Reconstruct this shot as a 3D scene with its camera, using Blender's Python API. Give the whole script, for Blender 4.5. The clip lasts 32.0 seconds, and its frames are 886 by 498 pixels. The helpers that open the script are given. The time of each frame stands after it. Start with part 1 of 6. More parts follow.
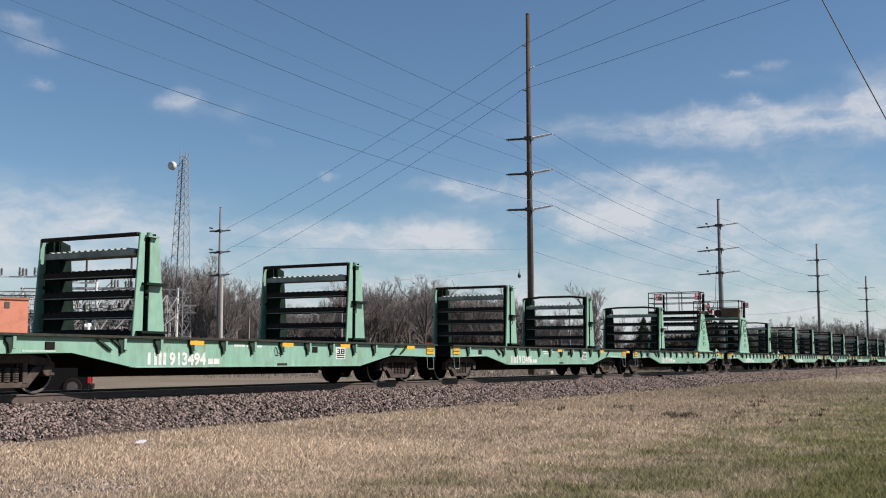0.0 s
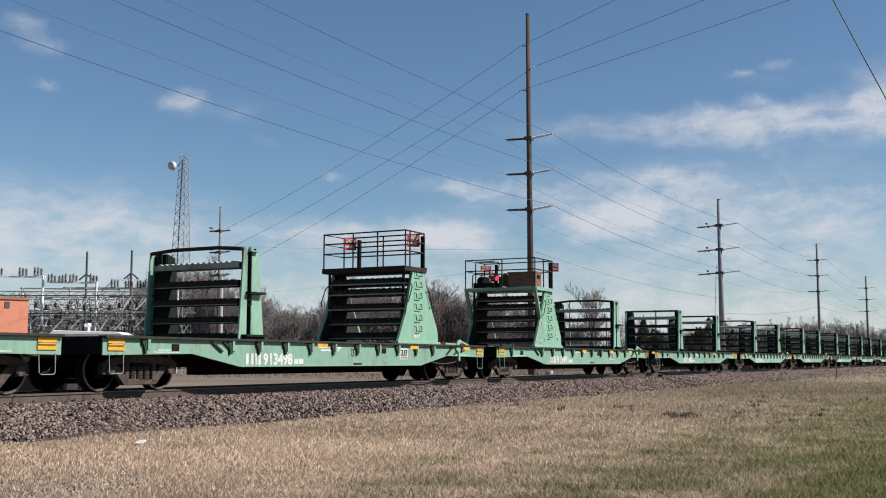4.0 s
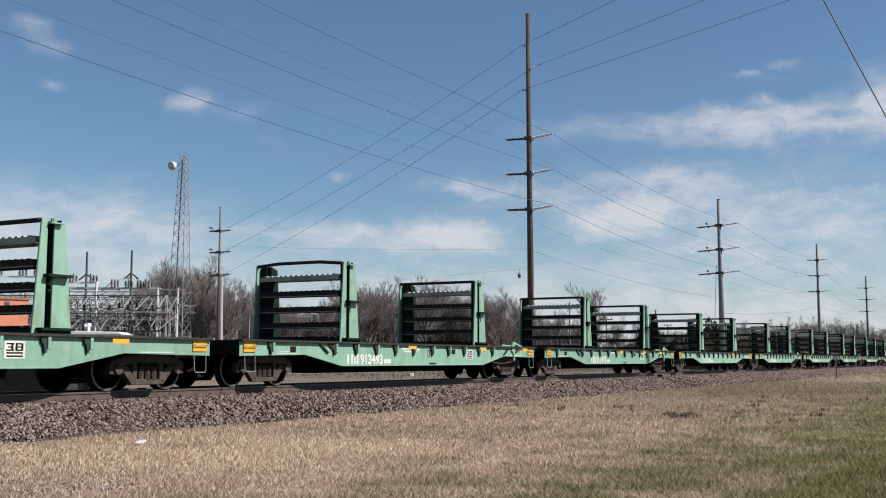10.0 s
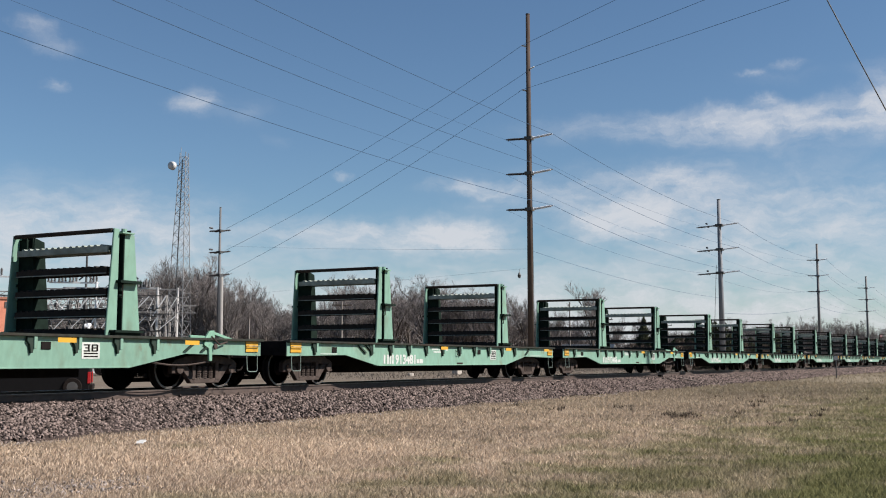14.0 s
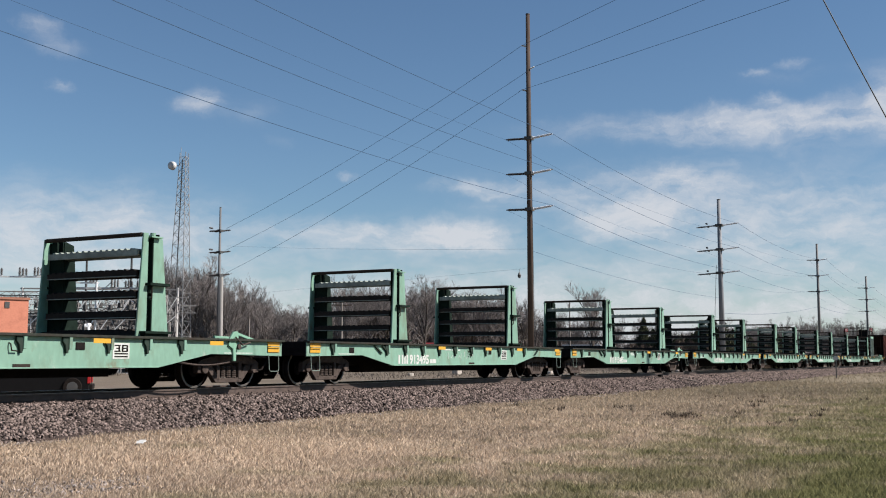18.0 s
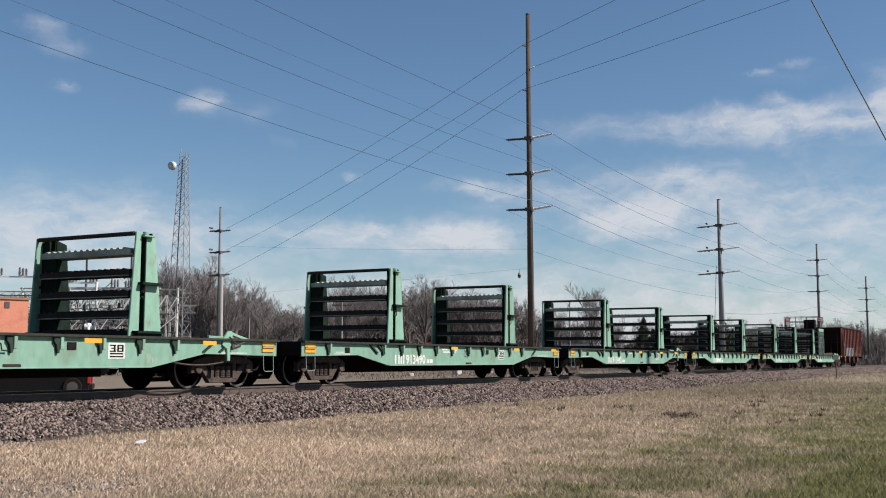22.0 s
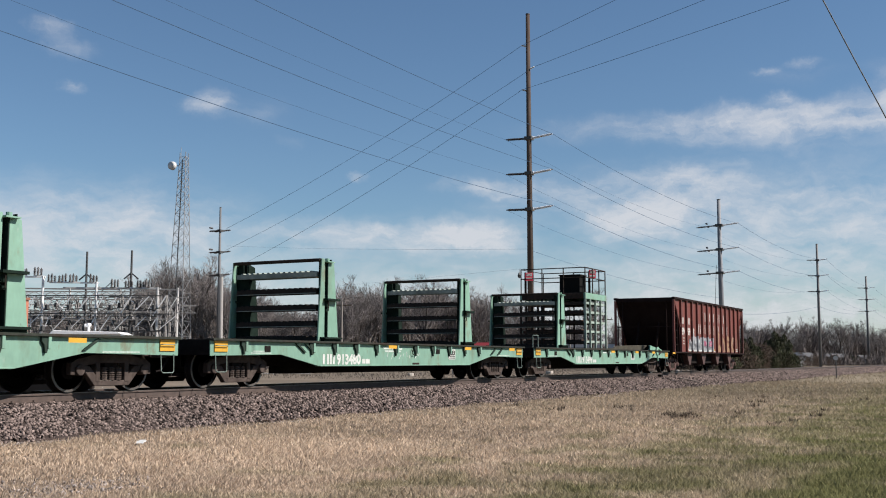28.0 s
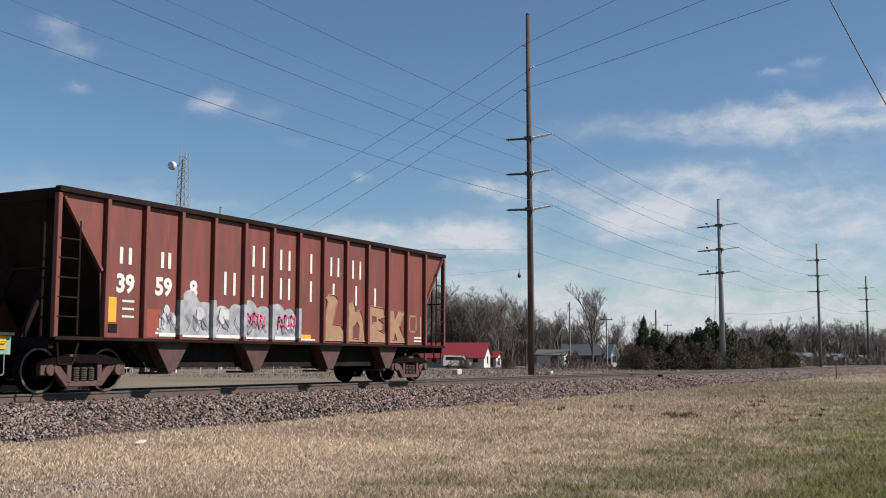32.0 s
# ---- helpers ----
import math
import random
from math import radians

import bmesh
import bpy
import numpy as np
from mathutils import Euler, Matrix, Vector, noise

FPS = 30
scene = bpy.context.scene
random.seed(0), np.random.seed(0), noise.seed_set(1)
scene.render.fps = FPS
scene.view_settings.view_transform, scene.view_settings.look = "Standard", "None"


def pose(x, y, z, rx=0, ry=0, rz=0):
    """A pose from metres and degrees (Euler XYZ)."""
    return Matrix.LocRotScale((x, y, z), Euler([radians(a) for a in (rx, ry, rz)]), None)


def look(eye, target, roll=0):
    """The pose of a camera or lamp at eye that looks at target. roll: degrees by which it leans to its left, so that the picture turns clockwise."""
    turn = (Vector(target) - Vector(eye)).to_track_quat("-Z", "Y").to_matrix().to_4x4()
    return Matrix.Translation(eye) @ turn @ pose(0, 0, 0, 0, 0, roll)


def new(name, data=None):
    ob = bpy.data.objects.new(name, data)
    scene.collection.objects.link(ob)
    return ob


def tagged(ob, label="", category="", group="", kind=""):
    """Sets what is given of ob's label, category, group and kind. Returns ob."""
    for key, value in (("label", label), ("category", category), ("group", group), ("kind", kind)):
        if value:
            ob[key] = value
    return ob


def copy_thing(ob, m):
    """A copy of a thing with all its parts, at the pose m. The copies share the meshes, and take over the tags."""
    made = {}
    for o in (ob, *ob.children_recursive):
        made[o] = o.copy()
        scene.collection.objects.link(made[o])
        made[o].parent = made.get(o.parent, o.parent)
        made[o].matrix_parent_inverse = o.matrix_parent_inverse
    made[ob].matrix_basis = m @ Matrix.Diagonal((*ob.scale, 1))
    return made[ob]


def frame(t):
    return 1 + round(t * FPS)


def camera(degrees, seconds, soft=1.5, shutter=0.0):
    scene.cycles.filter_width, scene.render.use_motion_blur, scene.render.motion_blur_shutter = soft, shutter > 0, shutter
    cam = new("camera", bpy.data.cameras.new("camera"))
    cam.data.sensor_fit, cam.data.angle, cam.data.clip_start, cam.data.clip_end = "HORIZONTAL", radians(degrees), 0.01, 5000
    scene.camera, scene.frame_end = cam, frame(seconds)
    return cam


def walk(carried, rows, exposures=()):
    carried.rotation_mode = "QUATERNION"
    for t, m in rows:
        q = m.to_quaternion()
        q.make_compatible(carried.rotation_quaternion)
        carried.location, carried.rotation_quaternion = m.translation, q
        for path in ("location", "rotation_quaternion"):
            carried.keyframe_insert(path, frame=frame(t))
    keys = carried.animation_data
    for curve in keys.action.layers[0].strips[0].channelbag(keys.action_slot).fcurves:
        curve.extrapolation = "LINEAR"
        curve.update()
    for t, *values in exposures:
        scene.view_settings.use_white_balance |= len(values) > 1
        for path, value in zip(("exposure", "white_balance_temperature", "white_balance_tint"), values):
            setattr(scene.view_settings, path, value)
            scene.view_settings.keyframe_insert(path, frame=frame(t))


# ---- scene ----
cam = camera(44.83, 32.0, soft=1.05)
EYE = Vector((0.0, 0.0, 1.34))
YAW, PITCH, ROLL = radians(61.618), radians(5.871), 0.113
AIM = Vector((math.sin(YAW) * math.cos(PITCH), math.cos(YAW) * math.cos(PITCH), math.sin(PITCH)))
VIEW = look(EYE, EYE + AIM, ROLL)
walk(cam, [(0.0, VIEW), (32.0, VIEW)])

# ---- daylight ----
SUN_DIR = Vector((0.32, -0.95, 0.0)).normalized() * math.cos(radians(41)) + Vector((0, 0, math.sin(radians(41))))
world = bpy.data.worlds.new("sky")
scene.world = world
world.use_nodes = True
wn, wl = world.node_tree.nodes, world.node_tree.links
sky = wn.new("ShaderNodeTexSky")
sky.sky_type, sky.sun_disc = "NISHITA", False
sky.sun_elevation = radians(41)
sky.sun_rotation = math.atan2(SUN_DIR.x, SUN_DIR.y)
sky.air_density, sky.dust_density, sky.ozone_density = 1.0, 0.25, 3.0
wn["Background"].inputs["Strength"].default_value = 0.0475
tint = wn.new("ShaderNodeMixRGB")
tint.blend_type = "MULTIPLY"
tint.inputs[0].default_value, tint.inputs[2].default_value = 1.0, (0.895, 1.015, 1.085, 1)
wl.new(sky.outputs[0], tint.inputs[1])
wl.new(tint.outputs[0], wn["Background"].inputs["Color"])
sun = new("sun", bpy.data.lights.new("sun", "SUN"))
sun.data.energy, sun.data.angle, sun.data.color = 4.6, radians(0.5), (1.0, 0.925, 0.86)
sun.matrix_world = look(SUN_DIR * 50, (0, 0, 0))
scene.view_settings.exposure = 0.90

# ---- materials ----
MATS = {}


def paint(name, colour, rough=0.6, metal=0.0, spread=0.12, grain=8.0, stain=None, stain_amount=0.0,
          stain_scale=1.2, bump=0.15, island=0.0, random_object=0.0, streak=1.0, spots=()):
    """A surface with fine grain, broad stains and a little relief."""
    if name in MATS:
        return MATS[name]
    m = bpy.data.materials.new(name)
    m.use_nodes = True
    n, l = m.node_tree.nodes, m.node_tree.links
    b = n["Principled BSDF"]
    co = n.new("ShaderNodeTexCoord")
    mp = n.new("ShaderNodeMapping")
    mp.inputs["Scale"].default_value = (1, 1, 1 / streak)
    l.new(co.outputs["Object"], mp.inputs[0])
    if spots:
        # every piece wears differently
        shift = n.new("ShaderNodeMath")
        shift.operation = "MULTIPLY"
        shift.inputs[1].default_value = 90
        l.new(n.new("ShaderNodeObjectInfo").outputs["Random"], shift.inputs[0])
        l.new(shift.outputs[0], mp.inputs["Location"])
    fine = n.new("ShaderNodeTexNoise")
    fine.inputs["Scale"].default_value, fine.inputs["Detail"].default_value = grain, 6
    l.new(mp.outputs[0], fine.inputs["Vector"])
    broad = n.new("ShaderNodeTexNoise")
    broad.inputs["Scale"].default_value, broad.inputs["Detail"].default_value = stain_scale, 5
    broad.inputs["Roughness"].default_value = 0.65
    l.new(mp.outputs[0], broad.inputs["Vector"])
    ramp = n.new("ShaderNodeValToRGB")
    c = Vector(colour) * 0.62
    ramp.color_ramp.elements[0].position, ramp.color_ramp.elements[1].position = 0.3, 0.7
    ramp.color_ramp.elements[0].color = (*(c * (1 - spread)), 1)
    ramp.color_ramp.elements[1].color = (*[min(1, v) for v in c * (1 + spread)], 1)
    l.new(fine.outputs["Fac"], ramp.inputs[0])
    out = ramp.outputs[0]
    if stain is not None:
        sr = n.new("ShaderNodeValToRGB")
        sr.color_ramp.elements[0].position, sr.color_ramp.elements[1].position = 0.62 - stain_amount * 0.3, 0.72
        l.new(broad.outputs["Fac"], sr.inputs[0])
        mx = n.new("ShaderNodeMixRGB")
        mx.inputs[2].default_value = (*[v * 0.62 for v in stain], 1)
        ml = n.new("ShaderNodeMath")
        ml.operation = "MULTIPLY"
        ml.inputs[1].default_value = min(1, 0.4 + stain_amount)
        l.new(sr.outputs[0], ml.inputs[0])
        l.new(ml.outputs[0], mx.inputs[0])
        l.new(out, mx.inputs[1])
        out = mx.outputs[0]
    for size, edge, strength, tone in spots:
        sp, sr, mx = n.new("ShaderNodeTexNoise"), n.new("ShaderNodeMapRange"), n.new("ShaderNodeMixRGB")
        sp.inputs["Scale"].default_value, sp.inputs["Detail"].default_value, sp.inputs["Roughness"].default_value = size, 8, .7
        l.new(mp.outputs[0], sp.inputs["Vector"])
        sr.inputs[1].default_value, sr.inputs[2].default_value, sr.inputs[4].default_value = edge, edge + .07, strength
        l.new(sp.outputs["Fac"], sr.inputs[0])
        mx.inputs[2].default_value = (*[v * 0.62 for v in tone], 1)
        l.new(sr.outputs[0], mx.inputs[0])
        l.new(out, mx.inputs[1])
        out = mx.outputs[0]
    if island or random_object:
        if island:
            src = n.new("ShaderNodeNewGeometry").outputs["Random Per Island"]
        else:
            src = n.new("ShaderNodeObjectInfo").outputs["Random"]
        hs = n.new("ShaderNodeHueSaturation")
        mr = n.new("ShaderNodeMapRange")
        k = island or random_object
        mr.inputs[3].default_value, mr.inputs[4].default_value = 1 - k, 1 + k
        l.new(src, mr.inputs[0])
        l.new(mr.outputs[0], hs.inputs["Value"])
        l.new(out, hs.inputs["Color"])
        out = hs.outputs[0]
    l.new(out, b.inputs["Base Color"])
    b.inputs["Roughness"].default_value, b.inputs["Metallic"].default_value = rough, metal
    if rough > 0.78:
        b.inputs["Specular IOR Level"].default_value = 0.08
    if bump:
        bp = n.new("ShaderNodeBump")
        bp.inputs["Strength"].default_value, bp.inputs["Distance"].default_value = bump, 0.02
        l.new(fine.outputs["Fac"], bp.inputs["Height"])
        l.new(bp.outputs[0], b.inputs["Normal"])
    MATS[name] = m
    return m


RUST = (0.10, 0.05, 0.035)
GREEN = paint("faded_green_paint", (0.228, 0.415, 0.315), 0.55, spread=0.10, stain=(0.17, 0.20, 0.13), stain_amount=0.32, stain_scale=1.6, streak=2.2, random_object=0.08, spots=((1.7, .60, .6, (0.20, 0.155, 0.085)), (2.6, .63, .7, (0.42, 0.52, 0.44)), (5.0, .66, .8, (0.085, 0.07, 0.05))))
# Shelf and rail steel, darkened to hold shade on faces away from sun.
GREEN_DARK = paint("dark_shelf_and_shade_paint", (0.038, 0.033, 0.028), 0.85, spread=0.25, stain=(0.055, 0.04, 0.034), stain_amount=0.8, stain_scale=1.5)
DECKMAT = paint("worn_deck_steel", (0.045, 0.05, 0.042), 0.85, spread=0.3, stain=(0.06, 0.042, 0.034), stain_amount=0.5)
# Grimy iron black, also used where deep shade is put in as colour.
BLACK = paint("grime_and_shade_black", (0.016, 0.013, 0.012), 0.85, spread=0.3, stain=(0.034, 0.025, 0.022), stain_amount=0.4, stain_scale=3)
GRIME = paint("dusty_truck_iron", (0.105, 0.082, 0.072), 0.85, spread=0.4, stain=(0.035, 0.028, 0.025), stain_amount=0.5, stain_scale=4)
TREAD = paint("polished_tread", (0.20, 0.18, 0.165), 0.45, metal=0.6, spread=0.1)
YELLOW = paint("yellow_reflector", (0.76, 0.40, 0.03), 0.5, spread=0.1, stain=(0.4, 0.22, 0.05), stain_amount=0.2, stain_scale=5)
WHITE = paint("white_lettering", (0.72, 0.74, 0.70), 0.6, spread=0.08, stain=(0.35, 0.45, 0.38), stain_amount=0.35, stain_scale=6)
HOPPER = paint("oxide_red_paint", (0.182, 0.038, 0.026), 0.6, spread=0.2, grain=5, stain=(0.105, 0.036, 0.028), stain_amount=0.6, stain_scale=1.3, streak=5, spots=((2.4, .62, .5, (0.26, 0.085, 0.055)), (4.5, .66, .7, (0.05, 0.025, 0.02))))
# Dark chords and ladders; shade of the hopper ends is put in it too.
HOPPER_DARK = paint("dark_and_shaded_oxide", (0.020, 0.011, 0.010), 0.85, spread=0.25, stain=(0.03, 0.02, 0.018), stain_amount=0.6)
RAILMAT = paint("rusty_rail_steel", (0.095, 0.064, 0.052), 0.7, spread=0.25, stain=(0.05, 0.035, 0.03), stain_amount=0.4, stain_scale=3)
RAILTOP = paint("worn_rail_head", (0.30, 0.27, 0.25), 0.35, metal=0.7)
TIE = paint("creosoted_tie", (0.06, 0.045, 0.038), 0.85, spread=0.35, grain=14)
WOODPOLE = paint("weathered_pole_wood", (0.125, 0.095, 0.08), 0.85, spread=0.25, grain=6, streak=8, stain=(0.06, 0.045, 0.04), stain_amount=0.5)
STEELGREY = paint("galvanised_steel", (0.58, 0.59, 0.60), 0.55, metal=0.0, spread=0.1)
# Far wooden poles, greyed so the haze of distance is in the colour.
POLEGREY = paint("hazed_grey_pole", (0.17, 0.17, 0.175), 0.7, spread=0.15, grain=4, streak=6)
STEELDARK = paint("dull_dark_steel", (0.09, 0.09, 0.09), 0.6, metal=0.3, spread=0.15)
PORCELAIN = paint("dark_and_shaded_insulator", (0.05, 0.043, 0.043), 0.5, spread=0.1)
WIRE = paint("aluminium_wire", (0.075, 0.135, 0.23), 0.85)
BARK = paint("grey_bark", (0.17, 0.148, 0.132), 0.9, spread=0.25, grain=3, random_object=0.25)
TWIG = paint("bare_twigs", (0.265, 0.238, 0.228), 0.9, spread=0.2, grain=1, random_object=0.25)
CEDAR = paint("cedar_needles", (0.08, 0.086, 0.052), 0.85, spread=0.25, island=0.25, grain=1)
BRUSH = paint("brown_brush", (0.165, 0.128, 0.104), 0.9, spread=0.25, island=0.25, grain=1)


# ---- mesh tools ----
class Shape:
    """Vertices and faces gathered piece by piece for one mesh."""

    def __init__(self):
        self.v, self.f = [], []

    def add(self, vs, fs):
        k = len(self.v)
        self.v += [tuple(p) for p in vs]
        self.f += [tuple(i + k for i in q) for q in fs]
        return self

    def box(self, x, y, z, sx, sy, sz, m=None):
        vs = [Vector((x + a * sx / 2, y + b * sy / 2, z + c * sz / 2)) for a in (-1, 1) for b in (-1, 1) for c in (-1, 1)]
        if m:
            vs = [m @ p for p in vs]
        return self.add(vs, [(0, 1, 3, 2), (4, 6, 7, 5), (0, 4, 5, 1), (2, 3, 7, 6), (0, 2, 6, 4), (1, 5, 7, 3)])

    def bar(self, a, b, w, h=None, up=(0, 0, 1)):
        """A square bar from a to b."""
        a, b = Vector(a), Vector(b)
        h = h or w
        d = (b - a).normalized()
        s = d.cross(Vector(up))
        if s.length < 1e-3:
            s = d.cross(Vector((1, 0, 0)))
        s.normalize()
        u = s.cross(d)
        vs = [p + s * i * w / 2 + u * j * h / 2 for p in (a, b) for i, j in ((-1, -1), (1, -1), (1, 1), (-1, 1))]
        return self.add(vs, [(3, 2, 1, 0), (4, 5, 6, 7), (0, 1, 5, 4), (1, 2, 6, 5), (2, 3, 7, 6), (3, 0, 4, 7)])

    def tube(self, a, b, r, r2=None, n=8, caps=True):
        a, b = Vector(a), Vector(b)
        r2 = r if r2 is None else r2
        d = (b - a).normalized()
        s = d.cross(Vector((0, 0, 1)))
        if s.length < 1e-3:
            s = d.cross(Vector((1, 0, 0)))
        s.normalize()
        u = s.cross(d)
        vs = []
        for p, q in ((a, r), (b, r2)):
            vs += [p + (s * math.cos(i * math.tau / n) + u * math.sin(i * math.tau / n)) * q for i in range(n)]
        fs = [(i, i + n, (i + 1) % n + n, (i + 1) % n) for i in range(n)]
        if caps:
            fs += [tuple(range(n)), tuple(range(2 * n - 1, n - 1, -1))]
        return self.add(vs, fs)

    def path(self, pts, r, n=6):
        """One continuous round rod through the points."""
        pts = [Vector(p) for p in pts]
        vs, fs = [], []
        for k, p in enumerate(pts):
            d = (pts[min(k + 1, len(pts) - 1)] - pts[max(k - 1, 0)])
            if d.length < 1e-6:
                d = pts[min(k + 1, len(pts) - 1)] - p
            d.normalize()
            if k == 0:
                s = d.cross(Vector((0, 0, 1)))
                if s.length < 1e-2:
                    s = d.cross(Vector((1, 0, 0)))
            else:
                s = s - d * s.dot(d)
            s = s.normalized()
            u = d.cross(s)
            vs += [p + (s * math.cos(i * math.tau / n) + u * math.sin(i * math.tau / n)) * r for i in range(n)]
        for k in range(len(pts) - 1):
            fs += [(k * n + i, k * n + (i + 1) % n, (k + 1) * n + (i + 1) % n, (k + 1) * n + i) for i in range(n)]
        fs += [tuple(range(n)), tuple(range(len(vs) - 1, len(vs) - n - 1, -1))]
        return self.add(vs, fs)

    def slab(self, outline, axis, lo, hi):
        """An outline (pairs) pushed along an axis from lo to hi."""
        def put(p, h):
            return {"x": (h, p[0], p[1]), "y": (p[0], h, p[1]), "z": (p[0], p[1], h)}[axis]
        n = len(outline)
        vs = [put(p, lo) for p in outline] + [put(p, hi) for p in outline]
        fs = [(i, (i + 1) % n, (i + 1) % n + n, i + n) for i in range(n)] + [tuple(range(n - 1, -1, -1)), tuple(range(n, 2 * n))]
        return self.add(vs, fs)

    def lathe(self, profile, centre, axis="y", n=24):
        """A profile of (along, radius) turned round an axis through centre."""
        c = Vector(centre)
        vs = []
        for h, r in profile:
            for i in range(n):
                a = i * math.tau / n
                p = {"y": (r * math.cos(a), h, r * math.sin(a)), "z": (r * math.cos(a), r * math.sin(a), h), "x": (h, r * math.cos(a), r * math.sin(a))}[axis]
                vs.append(c + Vector(p))
        fs = []
        for k in range(len(profile) - 1):
            fs += [(k * n + i, k * n + (i + 1) % n, (k + 1) * n + (i + 1) % n, (k + 1) * n + i) for i in range(n)]
        fs += [tuple(range(n)), tuple(range(len(vs) - 1, len(vs) - n - 1, -1))]
        return self.add(vs, fs)

    def mesh(self, name, material, bevel=0.0, smooth=False):
        me = bpy.data.meshes.new(name)
        me.from_pydata(self.v, [], self.f)
        bm = bmesh.new()
        bm.from_mesh(me)
        bmesh.ops.recalc_face_normals(bm, faces=bm.faces)
        if bevel:
            es = [e for e in bm.edges if len(e.link_faces) == 2 and e.calc_face_angle(0) > 0.6]
            bmesh.ops.bevel(bm, geom=es, offset=bevel, segments=1, affect="EDGES", clamp_overlap=True)
        if smooth:
            for f in bm.faces:
                f.smooth = True
        bm.to_mesh(me)
        bm.free()
        me.materials.append(material)
        return me


def part(name, shape, material, parent=None, label="", bevel=0.0, at=None, smooth=False):
    """Links a shape, or a mesh already made, as one mesh object under a thing or part."""
    me = shape if isinstance(shape, bpy.types.Mesh) else shape.mesh(name, material, bevel, smooth)
    ob = new(name, me)
    if parent is not None:
        ob.parent = parent
    if at is not None:
        ob.matrix_basis = at
    return tagged(ob, label)


def empty(name, label, category, group="", at=None, kind=""):
    ob = new(name)
    ob.empty_display_size = 0.3
    if at is not None:
        ob.matrix_basis = at
    return tagged(ob, label, category, group, kind)


def lettering(text, size, material, squeeze=1.0):
    """A mesh of flat letters in the built-in font, standing in the x-z plane, its start at the origin."""
    cu = bpy.data.curves.new("lettering", "FONT")
    cu.body, cu.size, cu.extrude, cu.resolution_u, cu.offset = text, size, 0.003, 2, size * 0.04
    ob = new("lettering", cu)
    bpy.context.view_layer.update()
    me = bpy.data.meshes.new_from_object(ob.evaluated_get(bpy.context.evaluated_depsgraph_get()))
    bpy.data.objects.remove(ob)
    me.transform(Matrix.Diagonal((squeeze, 1, 1, 1)))
    me.transform(Matrix.Rotation(radians(90), 4, "X"))
    me.materials.clear()
    me.materials.append(material)
    return me


TRACK_Y, RAIL_Z = 17.98, 0.65


# ---- ground and track ----
def ground_height(x, y):
    """The lie of the land: level by the line, gently uneven in the field."""
    r = math.hypot(x, y)
    k = max(0.0, 1 - r / 400)
    h = 0.10 * k * (noise.noise((x * 0.05, y * 0.09, 3.1)))
    if y < 13:
        h -= 0.05 * min(1, (13 - y) / 6)
    return h


